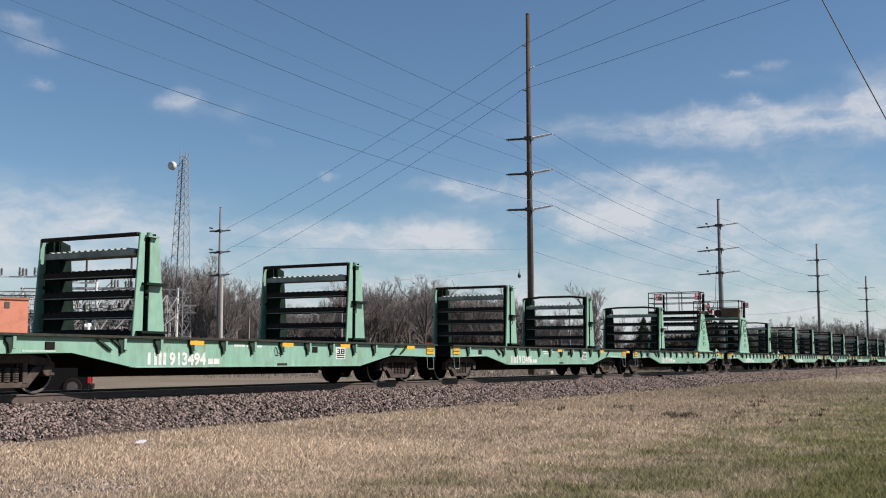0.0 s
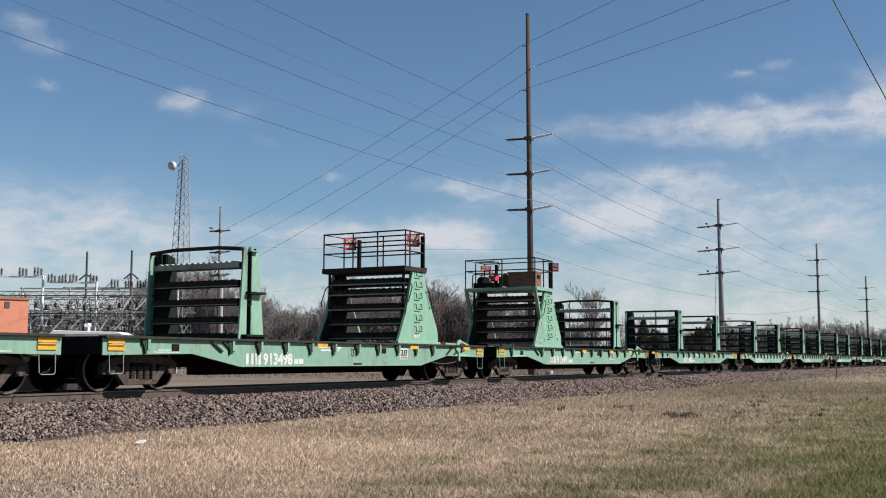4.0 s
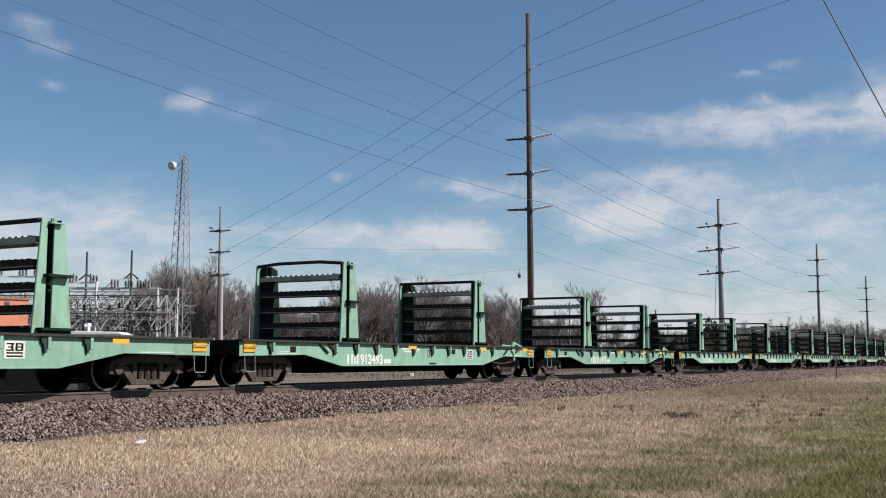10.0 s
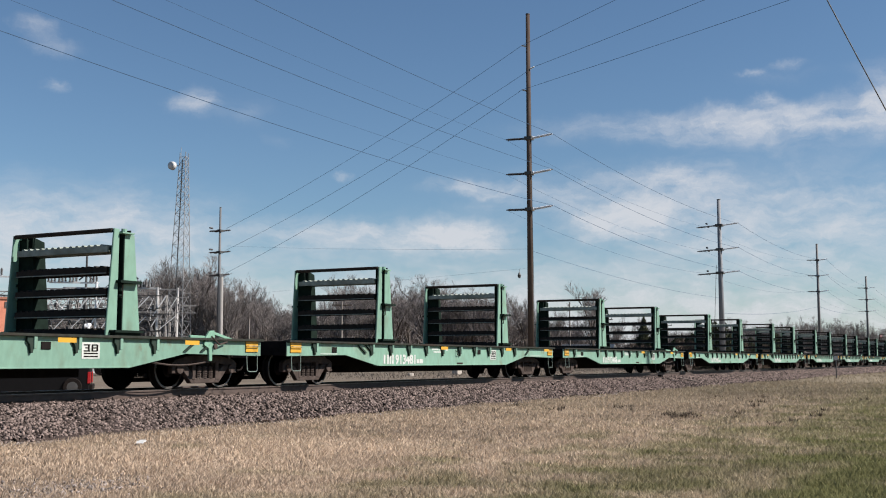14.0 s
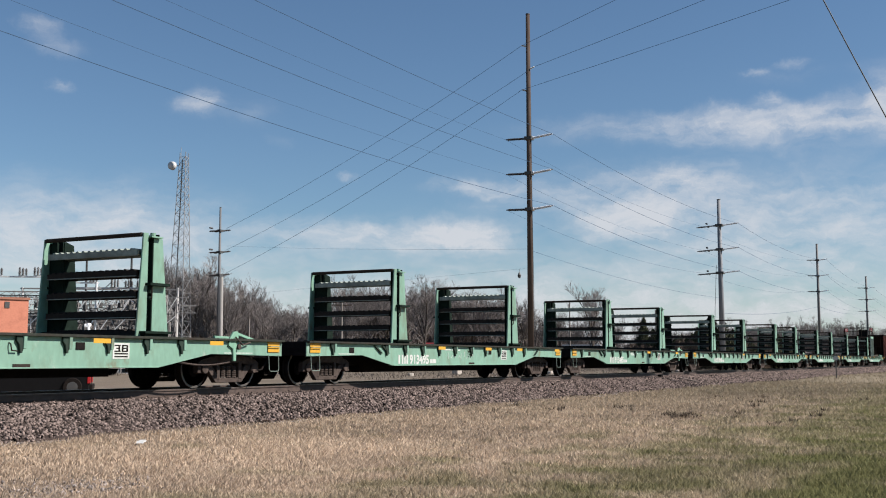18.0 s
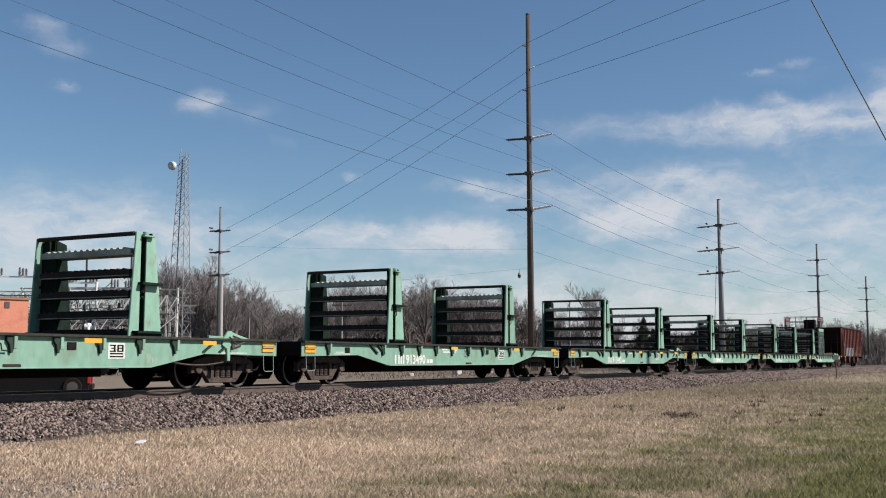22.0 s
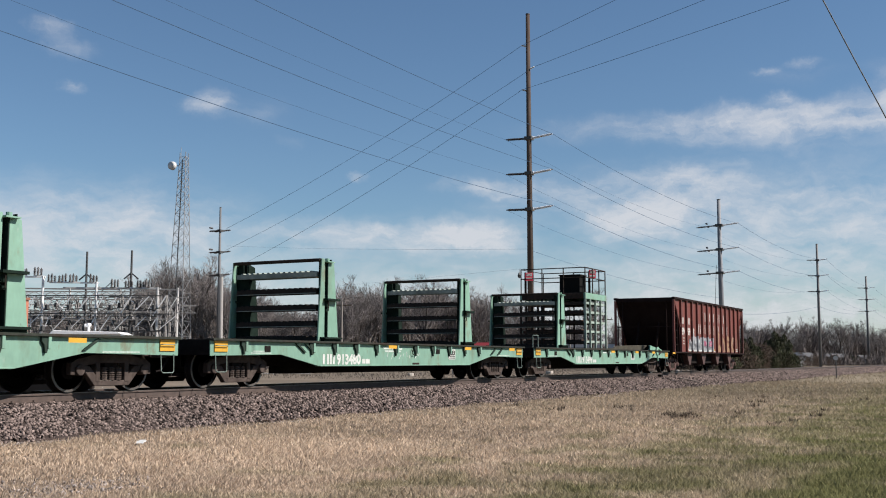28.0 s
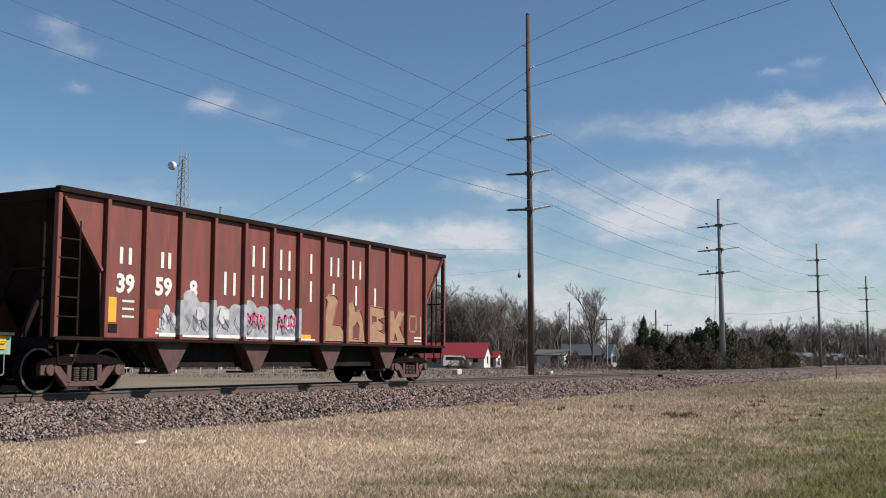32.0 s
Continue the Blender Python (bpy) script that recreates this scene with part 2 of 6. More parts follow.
def field_material(blades=False):
    m = bpy.data.materials.new("dry_grass_blades" if blades else "dry_field")
    m.use_nodes = True
    n, l = m.node_tree.nodes, m.node_tree.links
    b = n["Principled BSDF"]
    co = n.new("ShaderNodeTexCoord")
    big, mid, fine = (n.new("ShaderNodeTexNoise") for _ in range(3))
    for q, s, d in ((big, 0.16, 3), (mid, 0.9, 5), (fine, 14, 6)):
        q.inputs["Scale"].default_value, q.inputs["Detail"].default_value = s, d
        l.new(co.outputs["Object"], q.inputs["Vector"])
    straw = n.new("ShaderNodeValToRGB")
    straw.color_ramp.elements[0].position, straw.color_ramp.elements[1].position = 0.3, 0.72
    straw.color_ramp.elements[0].color, straw.color_ramp.elements[1].color = (0.236, 0.185, 0.138, 1), (0.492, 0.392, 0.298, 1)
    l.new(fine.outputs["Fac"], straw.inputs[0])
    sep = n.new("ShaderNodeSeparateXYZ")
    l.new(co.outputs["Object"], sep.inputs[0])
    # greener growth towards the mown verge
    near = n.new("ShaderNodeMapRange")
    near.inputs[1].default_value, near.inputs[2].default_value = 8.6, 2.0
    l.new(sep.outputs["Y"], near.inputs[0])
    add = n.new("ShaderNodeMath")
    add.operation = "MULTIPLY_ADD"
    add.inputs[1].default_value, add.inputs[2].default_value = 0.46, 0.0
    l.new(near.outputs[0], add.inputs[0])
    a2 = n.new("ShaderNodeMath")
    l.new(add.outputs[0], a2.inputs[0])
    l.new(mid.outputs["Fac"], a2.inputs[1])
    gr = n.new("ShaderNodeValToRGB")
    gr.color_ramp.elements[0].position, gr.color_ramp.elements[1].position = 0.58, 1.0
    l.new(a2.outputs[0], gr.inputs[0])
    mix = n.new("ShaderNodeMixRGB")
    mix.inputs[2].default_value = (0.130, 0.128, 0.058, 1)
    l.new(gr.outputs[0], mix.inputs[0])
    # duller, greyer growth further along the line
    along, dull = n.new("ShaderNodeMapRange"), n.new("ShaderNodeMixRGB")
    along.inputs[1].default_value, along.inputs[2].default_value, along.inputs[4].default_value = 9.0, 50.0, 0.85
    l.new(sep.outputs["X"], along.inputs[0])
    dull.inputs[2].default_value = (0.168, 0.143, 0.100, 1)
    l.new(along.outputs[0], dull.inputs[0])
    l.new(straw.outputs[0], dull.inputs[1])
    l.new(dull.outputs[0], mix.inputs[1])
    # bare greyish earth beyond the railway
    dirt, earth = n.new("ShaderNodeMapRange"), n.new("ShaderNodeMixRGB")
    dirt.inputs[1].default_value, dirt.inputs[2].default_value, dirt.inputs[4].default_value = 19.0, 30.0, 0.8
    l.new(sep.outputs["Y"], dirt.inputs[0])
    earth.inputs[2].default_value = (0.125, 0.103, 0.082, 1)
    l.new(dirt.outputs[0], earth.inputs[0])
    l.new(mix.outputs[0], earth.inputs[1])
    mix = earth
    tone = n.new("ShaderNodeHueSaturation")
    mr = n.new("ShaderNodeMapRange")
    mr.inputs[1].default_value, mr.inputs[2].default_value, mr.inputs[3].default_value, mr.inputs[4].default_value = 0.3, 0.7, 0.8, 1.15
    l.new(big.outputs["Fac"], mr.inputs[0])
    l.new(mr.outputs[0], tone.inputs["Value"])
    l.new(mix.outputs[0], tone.inputs["Color"])
    out = tone.outputs[0]
    if blades:
        hs, k = n.new("ShaderNodeHueSaturation"), n.new("ShaderNodeMapRange")
        k.inputs[3].default_value, k.inputs[4].default_value = 0.9, 1.75
        l.new(n.new("ShaderNodeNewGeometry").outputs["Random Per Island"], k.inputs[0])
        l.new(k.outputs[0], hs.inputs["Value"])
        l.new(out, hs.inputs["Color"])
        out = hs.outputs[0]
    l.new(out, b.inputs["Base Color"])
    b.inputs["Roughness"].default_value = 0.95
    b.inputs["Specular IOR Level"].default_value = 0.1
    if blades:
        thin, both = n.new("ShaderNodeBsdfTranslucent"), n.new("ShaderNodeMixShader")
        both.inputs[0].default_value = 0.45
        l.new(out, thin.inputs["Color"])
        l.new(b.outputs[0], both.inputs[1])
        l.new(thin.outputs[0], both.inputs[2])
        l.new(both.outputs[0], n["Material Output"].inputs["Surface"])
    if not blades:
        bp = n.new("ShaderNodeBump")
        bp.inputs["Strength"].default_value, bp.inputs["Distance"].default_value = 0.6, 0.05
        l.new(fine.outputs["Fac"], bp.inputs["Height"])
        l.new(bp.outputs[0], b.inputs["Normal"])
    return m


FIELD = field_material()


def build_ground():
    xs = [-4000, -1500, -500, -200, -100, -60] + list(range(-40, 140, 3)) + [150, 170, 200, 260, 340, 450, 600, 1000, 2000, 4500]
    ys = [-4000, -1500, -500, -150, -60] + [-30 + 2.5 * i for i in range(30)] + [48, 55, 65, 80, 100, 130, 170, 230, 320, 500, 900, 2000, 4500]
    me = bpy.data.meshes.new("ground")
    v = [(x, y, ground_height(x, y)) for y in ys for x in xs]
    n = len(xs)
    f = [(j * n + i, j * n + i + 1, (j + 1) * n + i + 1, (j + 1) * n + i) for j in range(len(ys) - 1) for i in range(n - 1)]
    me.from_pydata(v, [], f)
    me.materials.append(FIELD)
    tagged(new("ground", me), "level field of dry straw-coloured winter grass", "ground", kind="structure")
    # gravel service road behind the line
    s = Shape()
    edge = [(x, 24.3 + 0.5 * noise.noise((x * 0.11, 1.7, 0))) for x in range(-60, 260, 4)] + [(x, 33.5 + 0.9 * noise.noise((x * 0.09, 8.7, 0))) for x in range(256, -64, -4)]
    s.slab(edge, "z", -0.25, 0.09)
    part("service_road", s, paint("pale_gravel", (0.62, 0.52, 0.40), 0.95, spread=0.25, grain=9, stain=(0.40, 0.33, 0.25), stain_amount=0.5, stain_scale=0.25), label="pale gravel service road behind the railway")
    tagged(bpy.data.objects["service_road"], category="road", kind="structure")


build_ground()

BALLAST = [(14.1, -0.12), (14.25, 0.04), (15.75, 0.40), (16.4, 0.455), (19.56, 0.455), (20.2, 0.40), (21.7, 0.02), (21.9, -0.12)]


def ballast_height(y):
    for (a, h), (b, k) in zip(BALLAST, BALLAST[1:]):
        if a <= y <= b:
            return h + (k - h) * (y - a) / (b - a)
    return 0.0


def scatter_stones(name, rng, xs, ys, zs, size, material, label):
    """Angular loose stones, each of its own turn and shape, joined into one heap."""
    count = len(xs)
    base = np.array([(1, 0, -.3), (-.5, .85, -.3), (-.5, -.85, -.3), (.55, .8, .45), (.5, -.8, .5), (-.95, 0, .5)])
    tri = np.array([(0, 2, 1), (3, 5, 4), (0, 1, 3), (1, 5, 3), (1, 2, 5), (2, 4, 5), (2, 0, 4), (0, 3, 4)])
    q, _ = np.linalg.qr(rng.normal(size=(count, 3, 3)))
    v = np.einsum("nij,kj->nki", q, base) * (size[:, None, None] * (0.6 + 0.6 * rng.random((count, 6, 1))))
    v += np.stack([xs, ys, zs + size * 0.25], 1)[:, None, :]
    f = tri[None] + (np.arange(count) * 6)[:, None, None]
    return quick_mesh(name, v.reshape(-1, 3), f.reshape(-1, 3), material, label, "ballast")


def build_track():
    bed = paint("ballast_bed", (0.07, 0.053, 0.047), 0.95, spread=0.45, grain=16, stain=(0.08, 0.06, 0.055), stain_amount=0.4, stain_scale=0.6, bump=0.8)
    s = Shape()
    xs = [-80 + 2.0 * i for i in range(150)] + [225 + 25 * i for i in range(16)] + [700, 1000, 2000]
    n = len(BALLAST)
    for x in xs:
        w = 0.22 * noise.noise((x * 0.3, 0.5, 0)) + 0.12 * noise.noise((x * 1.1, 4.5, 0))
        s.v += [(x, y + (w if i < 2 else 0), z) for i, (y, z) in enumerate(BALLAST)]
    for k in range(len(xs) - 1):
        s.f += [(k * n + i, k * n + i + 1, (k + 1) * n + i + 1, (k + 1) * n + i) for i in range(n - 1)]
    ob = part("ballast", s, bed)
    tagged(ob, "raised bed of grey-brown crushed stone ballast", "ballast", kind="structure")
    # loose stones on the near shoulder and between the ties
    rng = np.random.default_rng(4)
    stone = paint("crushed_stone", (0.188, 0.146, 0.131), 0.9, spread=0.2, grain=20, island=1.0, bump=0)
    count = 90000
    u = rng.random(count)
    xs = 6 + 190 * u ** 2.1
    ys = 14.2 + 2.7 * rng.random(count)
    zs = np.array([ballast_height(y) for y in ys])
    size = (0.016 + 0.027 * rng.random(count)) * (1 + xs / 90)
    scatter_stones("ballast_stones", rng, xs, ys, zs, size, stone, "loose crushed ballast stones in greys and browns")
    # pale gravel washed out at the toe, and a bare gravel patch in the grass
    pale = paint("pale_crushed_stone", (0.36, 0.31, 0.28), 0.9, spread=0.2, grain=20, island=0.6, bump=0)
    n = 5200
    xs = 7 + 60 * rng.random(n) ** 1.4
    ys = 13.75 + .55 * np.abs(rng.normal(size=n)) * (.5 + .5 * np.sin(xs * .8))
    patch = 1500
    xs = np.concatenate([xs, 7.3 + .9 * rng.normal(size=patch)])
    ys = np.concatenate([ys, 9.0 + .45 * rng.normal(size=patch)])
    zs = np.array([max(ballast_height(b), ground_height(a, b)) for a, b in zip(xs, ys)])
    size = (0.008 + 0.016 * rng.random(n + patch)) * (1 + xs / 80)
    scatter_stones("toe_gravel", rng, xs, ys, zs, size, pale, "pale loose gravel at the foot of the ballast")
    # ties
    tie = Shape().box(0, 0, 0, 0.23, 2.6, 0.18).mesh("tie", TIE, 0.012)
    rails = empty("railway_track", "rusty steel rails on dark creosoted ties", "railway track", kind="structure")
    for i in range(230):
        x = -10 + 0.52 * i
        part("tie", tie, TIE, rails, at=pose(x + random.uniform(-.03, .03), TRACK_Y + random.uniform(-.05, .05), 0.395 + random.uniform(-.012, .012), 0, 0, random.uniform(-1, 1)))
    for side in (-1, 1):
        s, t = Shape(), Shape()
        y = TRACK_Y + side * 0.755
        o = [(-.07, .0), (.07, .0), (.07, .012), (.012, .03), (.012, .125), (.036, .132), (.036, .162), (-.036, .162), (-.036, .132), (-.012, .125), (-.012, .03), (-.07, .012)]
        s.slab([(y + a, 0.482 + b) for a, b in o], "x", -80, 1500)
        t.box(710, y, RAIL_Z - 0.003, 1580, 0.066, 0.008)
        r = part("rail", s, RAILMAT, rails)
        part("rail_head", t, RAILTOP, r, "worn shiny running surface")
        # tie plates and clips
    plate = Shape().box(0, 0, 0, 0.2, 0.36, 0.02).box(0.06, 0.1, 0.02, .03, .03, .05).box(-.06, -.1, .02, .03, .03, .05).mesh("tie_plate", RAILMAT)
    for i in range(120):
        part("tie_plate", plate, RAILMAT, rails, at=pose(4 + 0.52 * i - 0.0, TRACK_Y - 0.755, 0.485))


def quick_mesh(name, v, f, material, label, category, kind="stuff"):
    me = bpy.data.meshes.new(name)
    v, f = np.ascontiguousarray(v, dtype=np.float32), np.ascontiguousarray(f, dtype=np.int32)
    me.vertices.add(len(v))
    me.vertices.foreach_set("co", v.ravel())
    me.loops.add(f.size)
    me.loops.foreach_set("vertex_index", f.ravel())
    me.polygons.add(len(f))
    me.polygons.foreach_set("loop_start", np.arange(0, f.size, f.shape[1], dtype=np.int32))
    me.polygons.foreach_set("loop_total", np.full(len(f), f.shape[1], dtype=np.int32))
    me.update(calc_edges=True)
    me.materials.append(material)
    return tagged(new(name, me), label, category, kind=kind)


build_track()


# ---- rail cars ----
HALF = 1.55           # half the width of a flat car
SILL = [(-8.72, 1.13), (8.72, 1.13), (8.72, 0.76), (6.05, 0.80), (4.35, 0.50), (-4.35, 0.50), (-6.05, 0.80), (-8.72, 0.76)]


def wheelset_mesh():
    s = Shape()
    s.tube((0, -1.1, 0), (0, 1.1, 0), 0.075, n=10)
    for side in (-1, 1):
        y = side * 0.755
        p = [(-.07, .14), (-.07, .19), (-.03, .20), (-.02, .36), (-.065, .39), (-.065, .452), (.055, .46), (.075, .495), (.095, .49), (.09, .40), (.045, .37), (.035, .20), (.08, .18), (.08, .14)]
        s.lathe([(h * -side, r) for h, r in p], (0, y, 0), "y", 28)
        for k in range(5):
            a = k * math.tau / 5
            s.box(0.28 * math.cos(a), y + side * 0.035, 0.28 * math.sin(a), 0.07, 0.03, 0.07)
    return s.mesh("wheelset", BLACK)


def wheel_rim_mesh(side):
    s = Shape().lathe([(side * .823, .40), (side * .829, .405), (side * .829, .448), (side * .823, .452)], (0, 0, 0), "y", 32)
    return s.mesh("rim", TREAD)


WHEELSET, RIM = wheelset_mesh(), [wheel_rim_mesh(-1), wheel_rim_mesh(1)]


def side_frame_mesh(y):
    s = Shape()
    upper = [(-1.12, .36), (-1.12, .60), (-.98, .68), (-.5, .78), (.5, .78), (.98, .68), (1.12, .60), (1.12, .36), (.9, .36), (.86, .52), (.42, .60), (-.42, .60), (-.86, .52), (-.9, .36)]
    s.slab(upper, "y", y - .07, y + .07)
    lower = [(-.86, .54), (-.62, .54), (-.34, .24), (.34, .24), (.62, .54), (.86, .54), (.48, .13), (-.48, .13)]
    s.slab(lower, "y", y - .07, y + .07)
    for x in (-.40, .40):
        s.box(x, y, .42, .12, .16, .42)
    for x in (-.9, .9):
        s.tube((x, y - .12, .46), (x, y + .1, .46), .115, n=12)
    return s.mesh("side_frame", GRIME, 0.012)


def spring_mesh():
    rings = [(.25, .05)]
    for k in range(6):
        rings += [(.255 + .045 * k, .085), (.28 + .045 * k, .085), (.285 + .045 * k, .06), (.295 + .045 * k, .06)]
    return Shape().lathe(rings, (0, 0, 0), "z", 10).mesh("spring", GRIME)


FRAME_MESH = {side: side_frame_mesh(side * 1.07) for side in (-1, 1)}
SPRING = spring_mesh()
BOLSTER = Shape().box(0, 0, .56, .36, 2.2, .2).box(0, 0, .70, .6, .6, .12).box(0, .85, .68, .3, .2, .1).box(0, -.85, .68, .3, .2, .1).mesh("bolster", BLACK, 0.01)
BRAKE_BEAM = Shape().bar((0, -.8, .4), (0, .8, .4), .1).box(.05, -.76, .42, .14, .1, .3).box(.05, .76, .42, .14, .1, .3).mesh("brake_beam", BLACK)


def add_trucks(car, centre, iron=None):
    frames = FRAME_MESH
    if iron:
        frames = {}
        for side in (-1, 1):
            frames[side] = FRAME_MESH[side].copy()
            frames[side].materials.clear()
            frames[side].materials.append(iron)
    for end in (-1, 1):
        x = end * centre
        tr = part("truck", BOLSTER, BLACK, car, "two-axle freight truck", at=pose(x, 0, 0))
        for side in (-1, 1):
            part("side_frame", frames[side], iron or GRIME, tr, "dusty cast side frame")
            for q in (-.2, 0, .2):
                part("spring", SPRING, GRIME, tr, at=pose(q, side * 1.08, 0))
        part("brake_beam", BRAKE_BEAM, BLACK, tr, at=pose(-.55, 0, 0))
        part("brake_beam", BRAKE_BEAM, BLACK, tr, at=pose(.55, 0, 0, 0, 0, 180))
        for k in (-.89, .89):
            w = part("wheelset", WHEELSET, BLACK, car, "", at=pose(x + k, 0, .46))
            for r in RIM:
                part("rim", r, TREAD, w, "bright worn wheel rim")


COUPLER = Shape().box(.22, 0, .88, .5, .16, .16).box(.52, 0, .88, .24, .30, .30).box(.60, .13, .88, .16, .1, .26).box(-.05, 0, .88, .25, .45, .34).mesh("coupler", GRIME, 0.015)
HOSE = Shape().path([(0, .3, .72), (.12, .32, .58), (.3, .33, .42), (.46, .34, .40)], .025).mesh("brake_hose", BLACK)
# Pocket slabs hold the shade left of each plate; dark braces share this green.
POCKET_GREEN = paint("dark_and_shade_green", (0.035, 0.06, 0.048), 0.8, spread=0.25, stain=(0.05, 0.05, 0.042), stain_amount=0.5, stain_scale=4)
POCKET = Shape().slab([(-.17, 1.12), (-.03, 1.12), (-.03, .80), (-.08, .79), (-.11, .95), (-.17, 1.02)], "y", -.06, 0).mesh("stake_pocket", POCKET_GREEN, 0.006)
POCKET_TAB = Shape().slab([(-.03, 1.12), (.05, 1.12), (.05, .93), (.035, .87), (-.03, .87)], "y", -.085, 0).mesh("pocket_plate", GREEN, 0.008)
POCKET_X = (-7.49, -4.71, -3.64, -2.57, -1.50, -.43, .75, 1.84, 2.93, 4.03, 5.09)
STIRRUP_GREY = paint("worn_grey_green_rod", (0.22, 0.29, 0.25), 0.6, spread=0.2)
STIRRUP = Shape().path([(-.2, 0, .79), (-.19, -.02, .43), (-.15, -.03, .39), (.15, -.03, .39), (.19, -.02, .43), (.2, 0, .79)], .011).mesh("step_stirrup", STIRRUP_GREY)
HANDHOLD = Shape().path([(-.22, 0, 1.0), (-.21, -.06, 1.0), (.21, -.06, 1.0), (.22, 0, 1.0)], .011).mesh("handhold", STIRRUP_GREY)


# Dark green for gussets and feet, and for shade inside the posts.
SHADE_GREEN = paint("shade_dark_green_paint", (0.014, 0.026, 0.02), 0.9, spread=0.25)
LIP_GREEN = paint("worn_shelf_edge", (0.27, 0.31, 0.27), 0.6, spread=0.2, stain=(0.06, 0.06, 0.05), stain_amount=0.5, stain_scale=3)
LIP = Shape().box(-.232, 0, -.095, .012, 2.7, .022).mesh("shelf_lip", LIP_GREEN)


def add_racks_posts(rack):
    """The two tapered end posts of a pipe-shelf rack, near side and far side."""
    for side in (-1, 1):
        s = Shape()
        y0 = side * 1.52
        # two tapered side plates with a recessed web between them
        s.slab([(-.36, 1.15), (-.06, 1.15), (-.06, 3.38), (-.21, 3.38)], "y", y0 - side * .05, y0)
        s.slab([(.10, 1.15), (.62, 1.15), (.38, 3.28), (.10, 3.36)], "y", y0 - side * .30, y0 - side * .01)
        part("post", s, GREEN, rack, "", 0.01)
        # the deep web between the plates, with inside faces coloured dark for shade
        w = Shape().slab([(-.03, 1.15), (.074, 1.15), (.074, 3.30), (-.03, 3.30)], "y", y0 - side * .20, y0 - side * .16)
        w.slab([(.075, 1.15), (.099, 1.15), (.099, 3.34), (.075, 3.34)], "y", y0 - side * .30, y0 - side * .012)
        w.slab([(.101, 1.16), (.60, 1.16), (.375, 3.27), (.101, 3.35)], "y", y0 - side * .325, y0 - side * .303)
        part("web", w, SHADE_GREEN, rack, "web plate darkened for shade")
        # inner face plate, narrower above the top shelf, its shade put in colour
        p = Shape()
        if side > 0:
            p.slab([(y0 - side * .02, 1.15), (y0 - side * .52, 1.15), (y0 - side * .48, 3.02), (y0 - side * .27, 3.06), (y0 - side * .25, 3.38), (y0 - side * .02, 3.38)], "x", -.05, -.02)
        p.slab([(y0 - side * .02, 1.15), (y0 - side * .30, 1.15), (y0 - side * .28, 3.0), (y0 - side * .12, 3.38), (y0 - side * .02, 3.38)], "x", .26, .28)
        part("inner_plate", p, SHADE_GREEN, rack, "inner plate darkened for shade")
        part("gusset", Shape().box(.17, y0 + side * .03, 2.28, .60, .24, .055), SHADE_GREEN, rack, "dark horizontal gusset plate")
        part("foot_plate", Shape().box(.13, y0 + side * .03, 1.25, .80, .30, .05).box(.13, y0 - side * .0, 1.195, .72, .24, .06), SHADE_GREEN, rack)
        part("stop_block", Shape().box(.0, y0 - side * .06, 2.17, .12, .2, .18).box(.0, y0 - side * .06, 1.98, .10, .16, .08), SHADE_GREEN, rack, "", 0.01)
        h = Shape().path([(-.02, y0 + side * .02, 2.24), (-.02, y0 + side * .09, 2.22), (-.02, y0 + side * .09, 1.98), (-.02, y0 + side * .02, 1.96)], .014)
        part("grab_handle", h, GREEN_DARK, rack)
        c = Shape().tube((.12, y0 - side * .06, 3.33), (.12, y0 - side * .06, 3.40), .06, n=10).box(.1, y0, 3.30, .34, .2, .03)
        part("cap", c, GREEN, rack)


def shelf_mesh(material):
    s = Shape()
    s.box(-.20, 0, -.04, .05, 2.7, .13).box(.24, 0, -.04, .05, 2.7, .13)
    s.box(.02, 0, -.07, .44, 2.5, .02)
    for k in range(14):
        y = -1.17 + k * .18
        s.tube((-.215, y, .008), (.255, y, .008), .055, n=10)
    return s.mesh("shelf", material)


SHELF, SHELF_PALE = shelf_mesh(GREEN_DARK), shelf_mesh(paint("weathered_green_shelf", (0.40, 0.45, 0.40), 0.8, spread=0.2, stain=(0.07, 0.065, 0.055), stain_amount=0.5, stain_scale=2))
SHELF_Z = (1.26, 1.66, 2.10, 2.55, 3.0)


def add_rack(car, x, bow=0.0):
    rack = part("rack", Shape().box(0, 0, 1.165, .5, 3.0, .03), GREEN, car, "green steel pipe rack with five roller shelves", at=pose(x, 0, 0))
    add_racks_posts(rack)
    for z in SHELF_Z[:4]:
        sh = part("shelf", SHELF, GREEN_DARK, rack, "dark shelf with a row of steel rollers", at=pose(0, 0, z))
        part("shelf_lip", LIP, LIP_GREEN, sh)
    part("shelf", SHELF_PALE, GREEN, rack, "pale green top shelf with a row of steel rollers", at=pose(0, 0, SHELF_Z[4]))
    s = Shape().path([(-.2, -1.45, 3.34), (-.2, -.7, 3.34 + bow), (-.2, .7, 3.34 + bow), (-.2, 1.45, 3.34)], .048, 8)
    part("top_bar", s, GREEN_DARK, rack, "dark top bar")
    return rack


